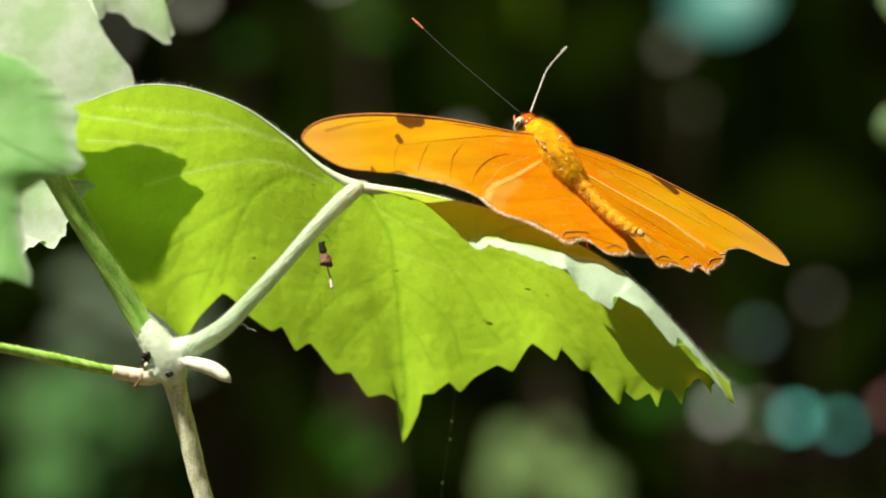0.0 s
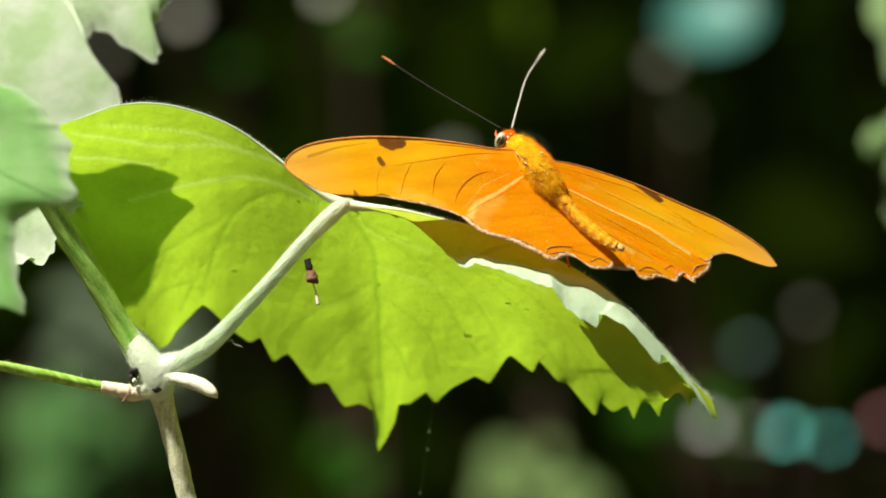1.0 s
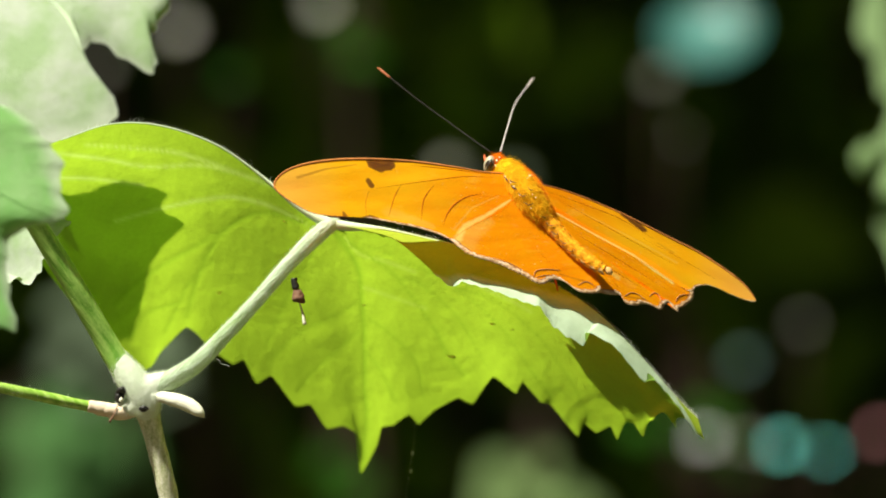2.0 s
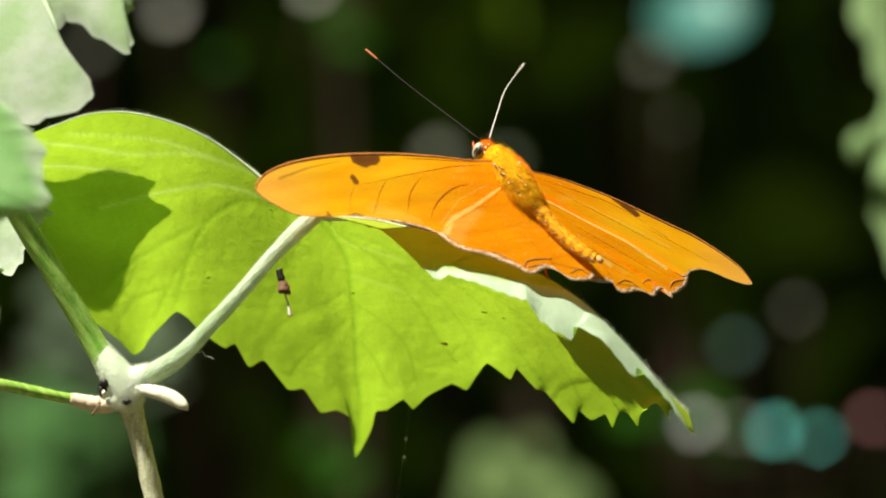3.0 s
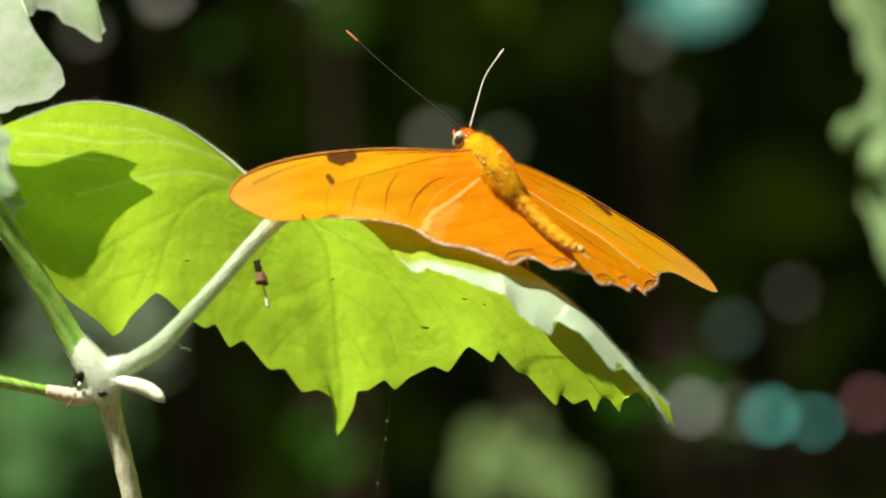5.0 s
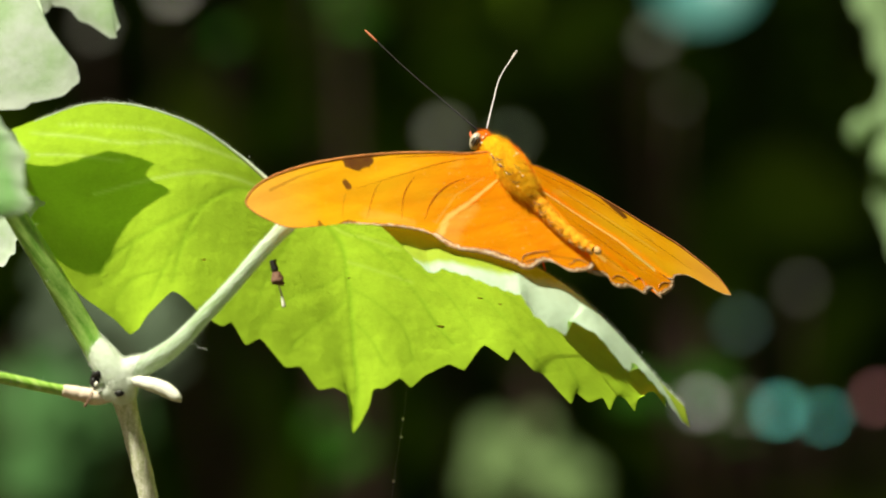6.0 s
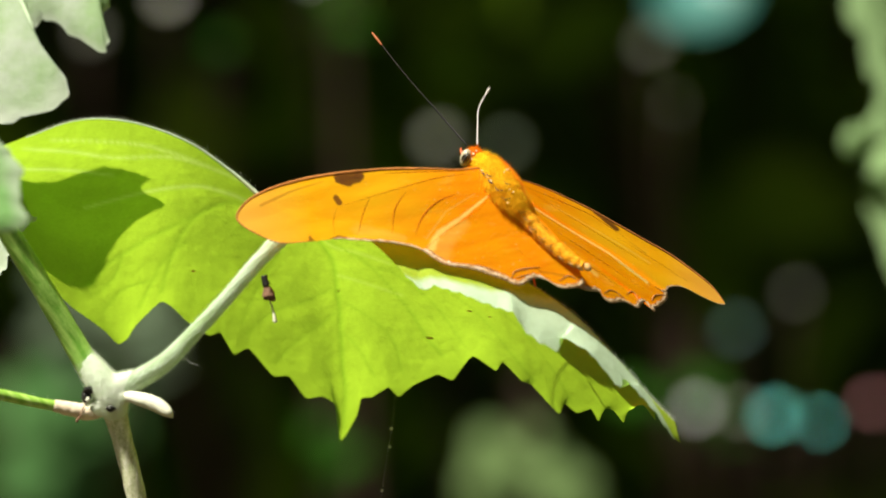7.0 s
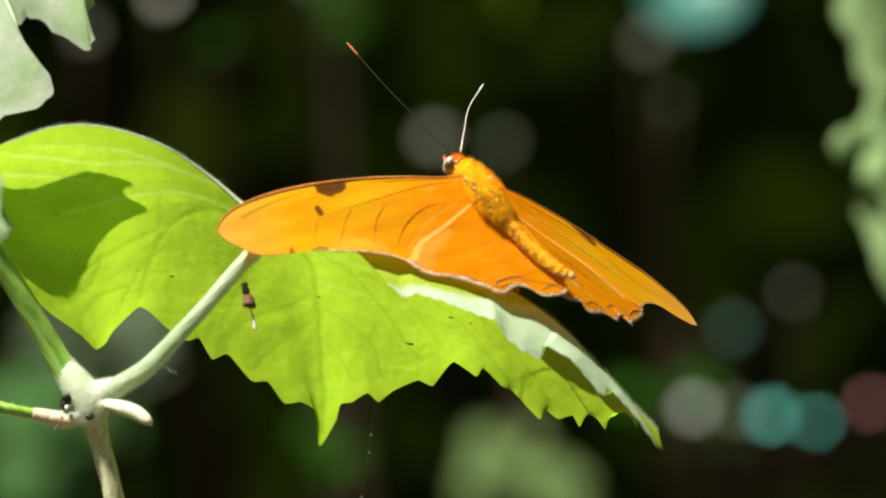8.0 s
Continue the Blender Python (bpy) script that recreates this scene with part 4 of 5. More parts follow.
part("vein", _blade.vein([(0.3, 0.05), (0.4, 0.5), (0.45, 0.95)], 0.5, 0.2), MAT_VEIN_PALE, pale_a)
pale_b, _blade = side_leaf(
    [(-89.3, -54.0, 36.0), (-88.0, -58.0, 22.7), (-85.7, -62.0, 10.4), (-84.0, -70.0, -11.1)],
    [(-77.9, -54.0, 35.1), (-68.3, -56.0, 31.1), (-63.5, -57.0, 26.5), (-60.5, -58.0, 22.5), (-60.9, -60.0, 18.4), (-59.5, -62.0, 13.4), (-64.5, -63.0, 11.5), (-68.8, -63.0, 9.5), (-69.5, -65.0, 4.8), (-68.7, -67.0, -0.4), (-67.5, -70.0, -6.2), (-71.0, -70.0, -5.1), (-78.5, -70.0, -9.2)],
    PALE_B_AT, "pale green toothed leaf, out of focus", MAT_LEAF_MID, cols=160, rows=20, tooth=0.5, pitch=5.0, belly=-3.0, seed=6, calm=12)
part("vein", _blade.vein([(0.1, 0.05), (0.35, 0.5), (0.45, 0.95)], 0.3, 0.1), MAT_LEAF_MID, pale_b)


# a lobed leaf higher on the shoot, whose shadow falls on the large leaf
HIGH_AT = np.array((-89.9, 1.2, 64.8))
high_leaf, _blade = side_leaf([(-100.7, -5.1, 70.8), (-99.7, 2.3, 63.8), (-98.7, 10.0, 55.6), (-95.3, 20.1, 43.2)], [(-98.4, -8.1, 73.6), (-91.3, -8.6, 74.0), (-84.7, -9.9, 75.2), (-79.0, -9.3, 74.6), (-72.0, -5.3, 71.0), (-73.6, -3.4, 69.2), (-69.0, 1.4, 64.6), (-76.9, 5.6, 60.4), (-81.3, 10.9, 54.6), (-83.4, 15.9, 48.6), (-85.3, 19.0, 44.8), (-87.9, 21.3, 41.6)], (-89.9, 1.2, 64.8), "lobed green leaf higher on the shoot", MAT_LEAF_THIN, cols=120, rows=14, tooth=0.3, pitch=4.0, seed=14)
part("leaf_stalk", tube([np.array(p) for p in ((-83.2, -14.0, 37.6), (-80.1, -16.0, 49.3), (-89.9, 1.2, 64.8))], [1.2, 1.0, 0.9], origin=NODE), MAT_GREEN_STEM, shoot)


def far_leaf():
    """A neighbouring leaf that hangs behind, beside the view."""
    base = thing("vine_leaf", (131.4, 420.0, 48.5), "pale green toothed leaf hanging behind, out of focus", "leaf")
    o = np.array((130.2, 420.0, 48.5))
    for ridge, margin in (
        ([(126.3, 440.0, 86.6), (129.7, 430.0, 54.5), (126.9, 415.0, 34.1)], [(111.1, 430.0, 86.0), (110.1, 425.0, 71.5), (109.2, 420.0, 62.7), (113.0, 418.0, 56.9), (114.2, 415.0, 48.3), (117.1, 413.0, 44.7), (115.2, 410.0, 38.3), (112.2, 408.0, 33.3), (117.8, 408.0, 29.7)]),
        ([(130.6, 440.0, 36.2), (131.1, 430.0, 15.9), (128.8, 420.0, -2.7)], [(116.8, 430.0, 29.5), (114.6, 420.0, 21.5), (114.1, 418.0, 14.3), (117.3, 415.0, 7.2), (118.7, 410.0, 0.1), (123.5, 408.0, -8.3), (127.7, 408.0, -4.1)]),
    ):
        b = Blade(ridge, margin, o, cols=90, rows=12, tooth=1.2, pitch=7.0, belly=-4.0, seed=9)
        part("lobe", b.mesh(), MAT_LEAF_FAR, base)
    part("bud", ball(Vector((111.3, 415.0, 30.6)) - Vector(o), (3.0, 3.0, 4.0), rough=0.3), MAT_LEAF_FAR, base, "small yellowish bud")
    part("stalk", tube([(-6, 14, 20), (14, 20, -40), (40, 40, -300), (60, 60, -900), (60, 60, -1345)], [2.2, 2.4, 3.0, 4.0, 5.0], sides=8, n=20), MAT_GREEN_STEM, base)


far_leaf()

low_lobe, _blade = side_leaf(
    [(-76.4, 13.0, 12.3), (-77.4, 13.0, 6.2), (-78.4, 13.0, 0.1)],
    [(-65.7, 5.0, 13.0), (-61.3, 2.0, 11.9), (-63.5, 2.0, 9.1), (-65.8, 3.0, 6.9), (-66.6, 3.0, 3.1), (-68.9, 4.0, -0.1), (-71.8, 6.0, 0.9), (-77.1, 9.0, -2.9)],
    (-75.6, 2.0, 6.1), "pale lower leaf lobe behind the stem", cols=90, rows=10, tooth=0.8, pitch=4.0, belly=1.0, seed=12)


# ---- the butterfly ----
def wing_material(name, marks, streaks=(), pale_tip=True):
    """Orange scales. marks: dusky runs, streaks: pale runs, each a run of (p, q) wing places in millimetres and its
    half width at both ends."""
    m = Mat(name)
    fibre = m.noise(420.0, 5.0, (0.35, 1.6, 1.0))
    broad, fine, edge_noise = m.noise(55.0, 3.0), m.noise(2600.0, 2.0), m.noise(800.0, 3.0)
    base = m.mix(0.5, m.ramp(fibre, (0.3, (0.92, 0.26, 0.001)), (0.72, (0.98, 0.41, 0.001))), m.ramp(broad, (0.35, (0.93, 0.26, 0.001)), (0.65, (0.98, 0.41, 0.001))))
    sep = m.add("ShaderNodeSeparateXYZ")
    m.put(sep, "Vector", m.coord)
    out_x = m.math("MULTIPLY", sep.outputs["X"], 1000.0)
    out_y = m.math("MULTIPLY", sep.outputs["Y"], 1000.0)
    # worn scales
    wear = m.ramp(m.noise(260.0, 5.0, (0.7, 1.3, 1.0), 0.7), (0.55, (0, 0, 0)), (0.72, (1, 1, 1)))
    base = m.mix(m.math("MULTIPLY", wear, 0.35), base, (0.98, 0.55, 0.08))
    # loose pale scales
    speck = m.ramp(m.noise(1900.0, 2.0, (0.7, 1.0, 1.0)), (0.66, (0, 0, 0)), (0.74, (1, 1, 1)))
    base = m.mix(m.math("MULTIPLY", speck, 0.45), base, (0.98, 0.66, 0.20))
    # fine rays between the veins
    rays = m.add("ShaderNodeTexWave", Scale=140.0, Distortion=5.0, Detail=3.0)
    rays.bands_direction = "Y"
    m.put(rays, "Vector", m.coord)
    base = m.mix(m.math("MULTIPLY", m.ramp(rays.outputs["Fac"], (0.0, (1, 1, 1)), (0.16, (0, 0, 0))), 0.22), base, (0.74, 0.15, 0.002))
    if pale_tip:
        far = m.math("DIVIDE", out_x, 48.0)
        patch = m.ramp(m.noise(130.0, 4.0, (0.6, 1.5, 1.0)), (0.3, (0.35, 0.35, 0.35)), (0.7, (1, 1, 1)))
        base = m.mix(m.math("MULTIPLY", m.math("MULTIPLY", m.ramp(far, (0.12, (0, 0, 0)), (0.46, (1, 1, 1))), patch), 0.95), base, (0.99, 0.56, 0.010))
        base = m.mix(m.math("MULTIPLY", m.ramp(far, (0.68, (0, 0, 0)), (0.95, (1, 1, 1))), 0.6), base, (0.86, 0.47, 0.12))

    def gap_to(way, w0, w1):
        least = None
        n = len(way) - 1
        for k, ((p0, q0), (p1, q1)) in enumerate(zip(way, way[1:])):
            px, py = m.math("SUBTRACT", out_x, p0), m.math("SUBTRACT", out_y, q0)
            ex, ey = p1 - p0, q1 - q0
            along = m.math("DIVIDE", m.math("ADD", m.math("MULTIPLY", px, ex), m.math("MULTIPLY", py, ey)), ex * ex + ey * ey)
            along = m.math("MINIMUM", m.math("MAXIMUM", along, 0.0), 1.0)
            gx, gy = m.math("SUBTRACT", px, m.math("MULTIPLY", along, ex)), m.math("SUBTRACT", py, m.math("MULTIPLY", along, ey))
            gap = m.math("SQRT", m.math("ADD", m.math("MULTIPLY", gx, gx), m.math("MULTIPLY", gy, gy)))
            wide = m.math("ADD", m.math("MULTIPLY", along, (w1 - w0) / n), w0 + (w1 - w0) * k / n)
            gap = m.math("DIVIDE", gap, wide)
            least = gap if least is None else m.math("MINIMUM", least, gap)
        return m.math("ADD", least, m.math("MULTIPLY", m.math("SUBTRACT", edge_noise, 0.5), 0.9))

    for way, w0, w1, share in streaks:
        base = m.mix(m.math("MULTIPLY", m.ramp(gap_to(way, w0, w1), (0.35, (1, 1, 1)), (1.0, (0, 0, 0))), share), base, (0.97, 0.83, 0.22))
    for way, w0, w1, share in marks:
        base = m.mix(m.math("MULTIPLY", m.ramp(gap_to(way, w0, w1), (0.75, (1, 1, 1)), (1.2, (0, 0, 0))), share), base, (0.055, 0.022, 0.012))
    m.finish(base, 0.7, m.bump(m.math("ADD", fibre, fine), 0.00008), (1.0, 0.28, 0.001), 0.54, 0.05)
    # a little sun passes straight through between the scales
    clear = m.add("ShaderNodeBsdfTransparent")
    clear.inputs["Color"].default_value = (1.0, 0.34, 0.001, 1.0)
    body = m.out.inputs["Surface"].links[0].from_socket
    mx = m.add("ShaderNodeMixShader", Fac=0.09)
    m.t.links.new(body, mx.inputs[1])
    m.t.links.new(clear.outputs[0], mx.inputs[2])
    m.t.links.new(mx.outputs[0], m.out.inputs["Surface"])
    return m.m


def fringe_material():
    m = Mat("worn_fringe")
    c = m.ramp(m.noise(900.0, 4.0, None, 0.7), (0.32, (0.26, 0.12, 0.05)), (0.48, (0.56, 0.36, 0.19)), (0.68, (0.66, 0.54, 0.42)))
    return m.finish(c, 0.85, m.bump(m.noise(2400.0, 2.0), 0.0002), spec=0.1)


MAT_WING_VEIN = plain("wing_vein", (0.30, 0.07, 0.004), 0.9, 0.3, spec=0.03)
MAT_MARGIN = plain("dusky_margin", (0.34, 0.14, 0.04), 0.8, 0.6, 1500.0, 0.0002)
MAT_COSTA = plain("brown_wing_edge", (0.34, 0.13, 0.035), 0.8, 0.5, 700.0, 0.0002, 0.1)
MAT_FRINGE = fringe_material()


def fur_material(name, color, through):
    m = Mat(name)
    fine, broad = m.noise(1500.0), m.noise(320.0, 3.0)
    tone = m.math("ADD", m.math("MULTIPLY", fine, 0.5), m.math("MULTIPLY", broad, 0.5))
    c = m.ramp(tone, (0.34, tuple(x * 0.62 for x in color)), (0.64, tuple(min(1, x * 1.25) for x in color)))
    return m.finish(c, 0.85, m.bump(fine, 0.0003), through, 0.5, 0.12)


MAT_FUR = fur_material("golden_fur", (0.80, 0.53, 0.018), (0.97, 0.66, 0.02))
MAT_FUR_TAWNY = fur_material("tawny_fur", (0.72, 0.34, 0.015), (0.95, 0.46, 0.015))
MAT_FUR_ORANGE = fur_material("orange_fur", (0.74, 0.21, 0.006), (0.95, 0.28, 0.005))
MAT_ABDOMEN = plain("tawny_abdomen", (0.66, 0.33, 0.010), 0.8, 0.3, 900.0, 0.0004, 0.2)
MAT_FLANK = plain("buff_flank_scales", (0.58, 0.34, 0.12), 0.8, 0.45, 1400.0, 0.0003, 0.2)
MAT_EYE = plain("cream_eye", (0.38, 0.34, 0.23), 0.3, 0.35, 900.0, 0.0)
MAT_EYE_STRIPE = plain("dark_eye_stripe", (0.03, 0.025, 0.018), 0.3, 0.3)
MAT_GLINT = plain("painted_glint", (0.74, 0.62, 0.38), 0.35, 0.1)
# The right antenna is sunlit: that light is put into a paler colour.
MAT_ANTENNA_SUNLIT = plain("sunlit_antenna", (0.46, 0.43, 0.40), 0.5, 0.3, 4000.0, 0.0001)
MAT_ANTENNA = plain("dark_antenna", (0.014, 0.011, 0.010), 0.6, 0.4, 4000.0, 0.0001, 0.2)
MAT_CLUB_RED = plain("rust_club", (0.30, 0.08, 0.02), 0.6, 0.3)
MAT_CLUB_GREY = plain("grey_club", (0.42, 0.38, 0.34), 0.6, 0.3)
MAT_LEG = plain("red_leg", (0.45, 0.08, 0.01), 0.5, 0.3)

BODY = np.array((19.1, 2.0, 17.9))
PERCH = BODY
BODY_AXIS = Vector((-0.614, 0.436, 0.658)).normalized()


def wing(name, outline, root_at, axes, material, veins, rims, parent, lift=0.0, camber=0.0, label="", crescents=(), costa=()):
    """A wing in its own plane: x outwards, y along the body. rims: (from, to, width of the fringe, width of the dusky line
    inside it), the ends as places in the outline's list."""
    N, K = 380, 34
    root = np.array(outline[0], float)
    ring = spline(outline, N, closed=True)
    mid = sum(ring) / N
    at_ring = [i / N * len(outline) for i in range(N)]
    out = []
    for i, p in enumerate(ring):
        if any(a <= at_ring[i] <= b for a, b, _, _ in rims):
            d = p - mid
            ragged = 0.16 * noise.noise(Vector((i * 0.33, 1.0, 2.0))) + 0.10 * noise.noise(Vector((i * 1.1, 4.0, 2.0)))
            p = p + d / np.linalg.norm(d) * ragged
        out.append(p)

    def height(p):
        r = min(1.0, float(np.linalg.norm(p)) / 12)
        return lift - camber * (p[0] / 45.0) ** 2 + r * (0.10 * math.sin(p[1] * 0.5 + p[0] * 0.1) + 0.03 * math.sin(p[1] * 1.5 - p[0] * 0.22))

    center = mid * 0.6 + root * 0.4
    bm = bmesh.new()
    hub = bm.verts.new(V((*center, height(center))))
    prev = None
    for k in range(1, K + 1):
        row = []
        for p in out:
            q = center + (p - center) * (k / K)
            row.append(bm.verts.new(V((*q, height(q)))))
        for i in range(N):
            if prev:
                bm.faces.new((prev[i], row[i], row[(i + 1) % N], prev[(i + 1) % N]))
            else:
                bm.faces.new((hub, row[i], row[(i + 1) % N]))
        prev = row
    bmesh.ops.recalc_face_normals(bm, faces=bm.faces)
    ob = part(name, bm, material, parent, label)
    m = Matrix((axes[0], axes[1], axes[2])).transposed().to_4x4()
    m.translation = V(np.array(root_at) - BODY)
    rest[ob.name] = m
    ob.matrix_basis = m
    for pts, r in veins:
        line = [(*q, height(q) + 0.01 - r * 0.35) for q in spline(pts, 22)]
        part("vein", tube(line, [r * 0.3, r * 1.2, r * 1.2, r * 0.3], sides=6, n=22), MAT_WING_VEIN, ob)
    for pts, r in crescents:
        line = [(*q, height(q) + 0.06) for q in spline(pts, 14)]
        part("crescent", tube(line, [r * 0.25, r * 0.7, r * 0.25], sides=6, n=14), MAT_MARGIN, ob, "dark brown crescent")
    if costa:
        line = [(*q, height(q)) for q in spline([outline[k] for k in range(*costa[:2])], 60)]
        part("front_edge", tube(line, costa[2], sides=7, n=60), MAT_COSTA, ob, "brownish front edge")
    for a, b, wide, dusk in rims:
        idx = [i for i in range(N) if a <= at_ring[i] <= b]
        for title, mat, lo, hi, rise, text in (("margin", MAT_MARGIN, wide * 0.75, wide + dusk, 0.05, "dusky line inside the rim"), ("fringe", MAT_FRINGE, -0.10, wide, 0.08, "worn buff grey fringe")):
            bm = bmesh.new()
            rows = []
            for n, i in enumerate(idx):
                p = out[i]
                d = (center - p) / np.linalg.norm(center - p)
                end = min(1.0, n / 6, (len(idx) - 1 - n) / 6)
                wave = 1 + 0.55 * noise.noise(Vector((i * 0.16, 5.0, 1.0))) + 0.35 * noise.noise(Vector((i * 0.5, 9.0, 3.0)))
                w0, w1 = lo * end, lo * end + (hi - lo) * wave * end
                rows.append([bm.verts.new(V((*q, height(q) + z))) for q, z in ((p + d * w0, -0.05), (p + d * w0, rise), (p + d * w1, rise - 0.03))])
            for r0, r1 in zip(rows, rows[1:]):
                for k in (0, 1):
                    bm.faces.new((r0[k], r0[k + 1], r1[k + 1], r1[k]))
            part(title, bm, mat, ob, text)
    return ob


rest = {}


def butterfly():
    fly = thing("butterfly", PERCH, "orange butterfly with spread wings resting on the leaf", "butterfly")
    o = Vector(BODY)

    def at(p):
        return Vector(p) - o

    back = -BODY_AXIS
    # thorax: combed golden fur, orange on the far shoulder
    thorax = part("thorax", tube([at(p) for p in ((15.6, 3.9, 21.9), (17.0, 2.9, 20.5), (19.0, 0.5, 18.2), (20.6, -1.4, 16.0), (22.2, -2.5, 13.9), (23.6, -2.8, 12.0))], [1.4, 2.4, 2.95, 2.75, 2.0, 1.1], n=40, sides=24, rough=0.08), MAT_FUR, fly, "golden furry thorax")
    spots = spots_on(thorax, 13000, 21)
    far_side = Vector((0.72, 0.1, 0.68))
    gold = [s for s in spots if s[1].dot(far_side) < 0.84]
    rust = [s for s in spots if s[1].dot(far_side) >= 0.74]
    lean = tuple(back * 2.2)
    part("fur", hairs(gold, 1.05, 0.05, 22, tuple(back * 1.3)), MAT_FUR, thorax)
    part("fur", hairs(rust, 0.9, 0.045, 28, lean), MAT_FUR_ORANGE, thorax, "orange shoulder fur")
    # abdomen: segments, buff scales along the flank
    seg = spline([at(p) for p in ((21.4, -2.0, 14.5), (24.5, -3.1, 11.0), (28.2, -4.4, 7.0), (31.8, -5.7, 4.2), (34.6, -6.6, 2.8))], 10)
    rings = [1.55, 1.5, 1.45, 1.4, 1.35, 1.3, 1.2, 1.05, 0.8]
    pts, rad = [], []
    for k in range(9):
        c, d = np.array(seg[k]), np.array(seg[k + 1])
        pts += [c, c * 0.5 + d * 0.5]
        rad += [rings[k] * 0.985, rings[k] * 1.012]
    abdomen = part("abdomen", tube(pts, rad, n=110, sides=18, rough=0.05), MAT_ABDOMEN, fly, "tawny segmented abdomen")
    part("fur", hairs(spots_on(abdomen, 6500, 23), 0.5, 0.045, 24, lean), MAT_FUR_TAWNY, abdomen)
    flank = Vector((-0.62, -0.62, -0.42)).normalized()
    tilt = Vector((0, 0, 1)).rotation_difference(back).to_matrix()
    for k in range(2, 9):
        c = Vector(seg[k]) + flank * rings[k] * 0.68
        part("flank_scale", ball(c, (0.50, 0.40, 1.10), tilt, 16, 12, 0.8, 1.9), MAT_FLANK, abdomen)
    part("abdomen_tip", ball(Vector(seg[9]) + Vector((0.1, -0.1, 0)), (0.65, 0.6, 0.8), tilt, 14, 10, 0.35), MAT_FLANK, abdomen, "buff tip of the abdomen")
    # head
    head = part("head", ball(at((14.9, 5.0, 22.2)), (1.6, 1.8, 1.65), rough=0.08), MAT_FUR_ORANGE, fly, "orange furry head")
    part("fur", hairs(spots_on(head, 1800, 25), 0.75, 0.06, 26, tuple(back * 0.9)), MAT_FUR_ORANGE, head)
    lid = Matrix.Rotation(0.30, 3, "Y")
    eye_at = at((13.55, 3.7, 22.0))
    eye = part("eye", ball(eye_at, (1.0, 1.05, 1.6), lid, 24, 16), MAT_EYE, head, "cream compound eye with dark stripes")
    for dx, r, z in ((-0.52, 0.10, 0.95), (-0.02, 0.17, 1.2), (0.50, 0.10, 1.0)):
        way = []
        for a in (-0.8, -0.4, 0.0, 0.4, 0.8):
            q = Vector((dx * math.cos(a) + 0.12 * math.sin(3 * a), 0.0, math.sin(a) * z * 1.25))
            q.y = -1.05 * math.sqrt(max(0.05, 1 - q.x ** 2 - (q.z / 1.6) ** 2))
            way.append(eye_at + lid @ q)
        part("stripe", tube(way, [0.05, r * 1.3, r * 1.6, r * 1.3, 0.05], sides=6, n=18), MAT_EYE_STRIPE, eye)
    part("palp", tube([at(p) for p in ((13.0, 5.0, 22.6), (12.7, 5.6, 23.3), (12.75, 6.0, 23.9))], [0.3, 0.22, 0.06], sides=8, n=10), MAT_LEG, head)
    # painted glints (pale beads), crease shade (dark runs) and cracks on the near side of thorax, abdomen and head
    def near_side(ob, x, z, out=0.0):
        q = at((x, 0, z))
        best = min(ob.data.vertices, key=lambda v: (math.hypot(v.co.x * 1000 - q.x, v.co.z * 1000 - q.z) > 0.45, v.co.y))
        return Vector((q.x, best.co.y * 1000 - out, q.z))

    for x, z, r in ((16.4, 19.7, 0.20), (17.9, 17.9, 0.26), (17.3, 18.6, 0.20), (20.7, 19.8, 0.26), (20.3, 19.4, 0.20), (21.1, 20.0, 0.16), (21.8, 15.9, 0.24), (21.2, 16.5, 0.16), (18.9, 16.3, 0.18), (20.9, 14.0, 0.2)):
        part("glint_bead", ball(near_side(thorax, x, z, 0.3), (r * 0.75, r * 0.75, r * 0.6), None, 8, 6, 0.5, 2.0), MAT_GLINT, thorax)
    for x, z, r in ((14.9, 22.6, 0.26), (14.7, 21.7, 0.22), (15.4, 23.2, 0.18)):
        part("glint_bead", ball(near_side(head, x, z, 0.3), (r * 0.8, r * 0.8, r), None, 8, 6, 0.5, 2.0), MAT_GLINT, head)
    for run, r in ((((16.0, 19.9), (16.5, 19.3), (16.9, 18.7)), 0.22), (((17.3, 18.2), (17.9, 17.6), (18.5, 17.4)), 0.26), (((17.0, 19.3), (17.5, 18.8), (18.3, 18.6)), 0.14), (((18.6, 16.8), (19.3, 16.2), (20.1, 16.3)), 0.17), (((19.6, 15.2), (20.4, 14.6), (21.3, 14.9)), 0.17), (((20.2, 17.9), (20.8, 17.3), (21.3, 17.2)), 0.12), (((20.4, 20.4), (20.9, 19.7), (21.4, 19.6)), 0.12)):
        part("crease_shade", tube([near_side(thorax, x, z, 0.22) for x, z in run], [0.03, r * 0.6, 0.03], sides=6, n=12, rough=0.7), MAT_DRY, thorax)
    for run, r in ((((22.3, 12.9), (23.0, 12.4), (23.9, 12.5)), 0.15), (((23.6, 11.6), (24.2, 10.9), (25.2, 11.0)), 0.15), (((24.4, 9.9), (25.4, 9.3), (25.8, 9.9)), 0.16), (((26.0, 8.4), (26.7, 7.7), (27.6, 7.9)), 0.13), (((27.3, 6.6), (28.0, 6.3), (28.7, 6.7)), 0.12)):
        part("dark_crack", tube([near_side(abdomen, x, z, 0.16) for x, z in run], [0.03, r * 0.5, 0.03], sides=6, n=12, rough=0.7), MAT_DRY, abdomen)
    # legs
    for a, b, c in (((23.6, -2.0, 11.1), (24.5, -4.0, 4.6), (25.7, -4.0, -0.7)), ((20.1, 2.0, 14.1), (17.1, -1.0, 9.1), (14.6, -2.0, 3.9))):
        part("leg", tube([at(a), at(b), at(c)], [0.3, 0.26, 0.16], sides=7, n=14), MAT_LEG, fly, "thin reddish leg")
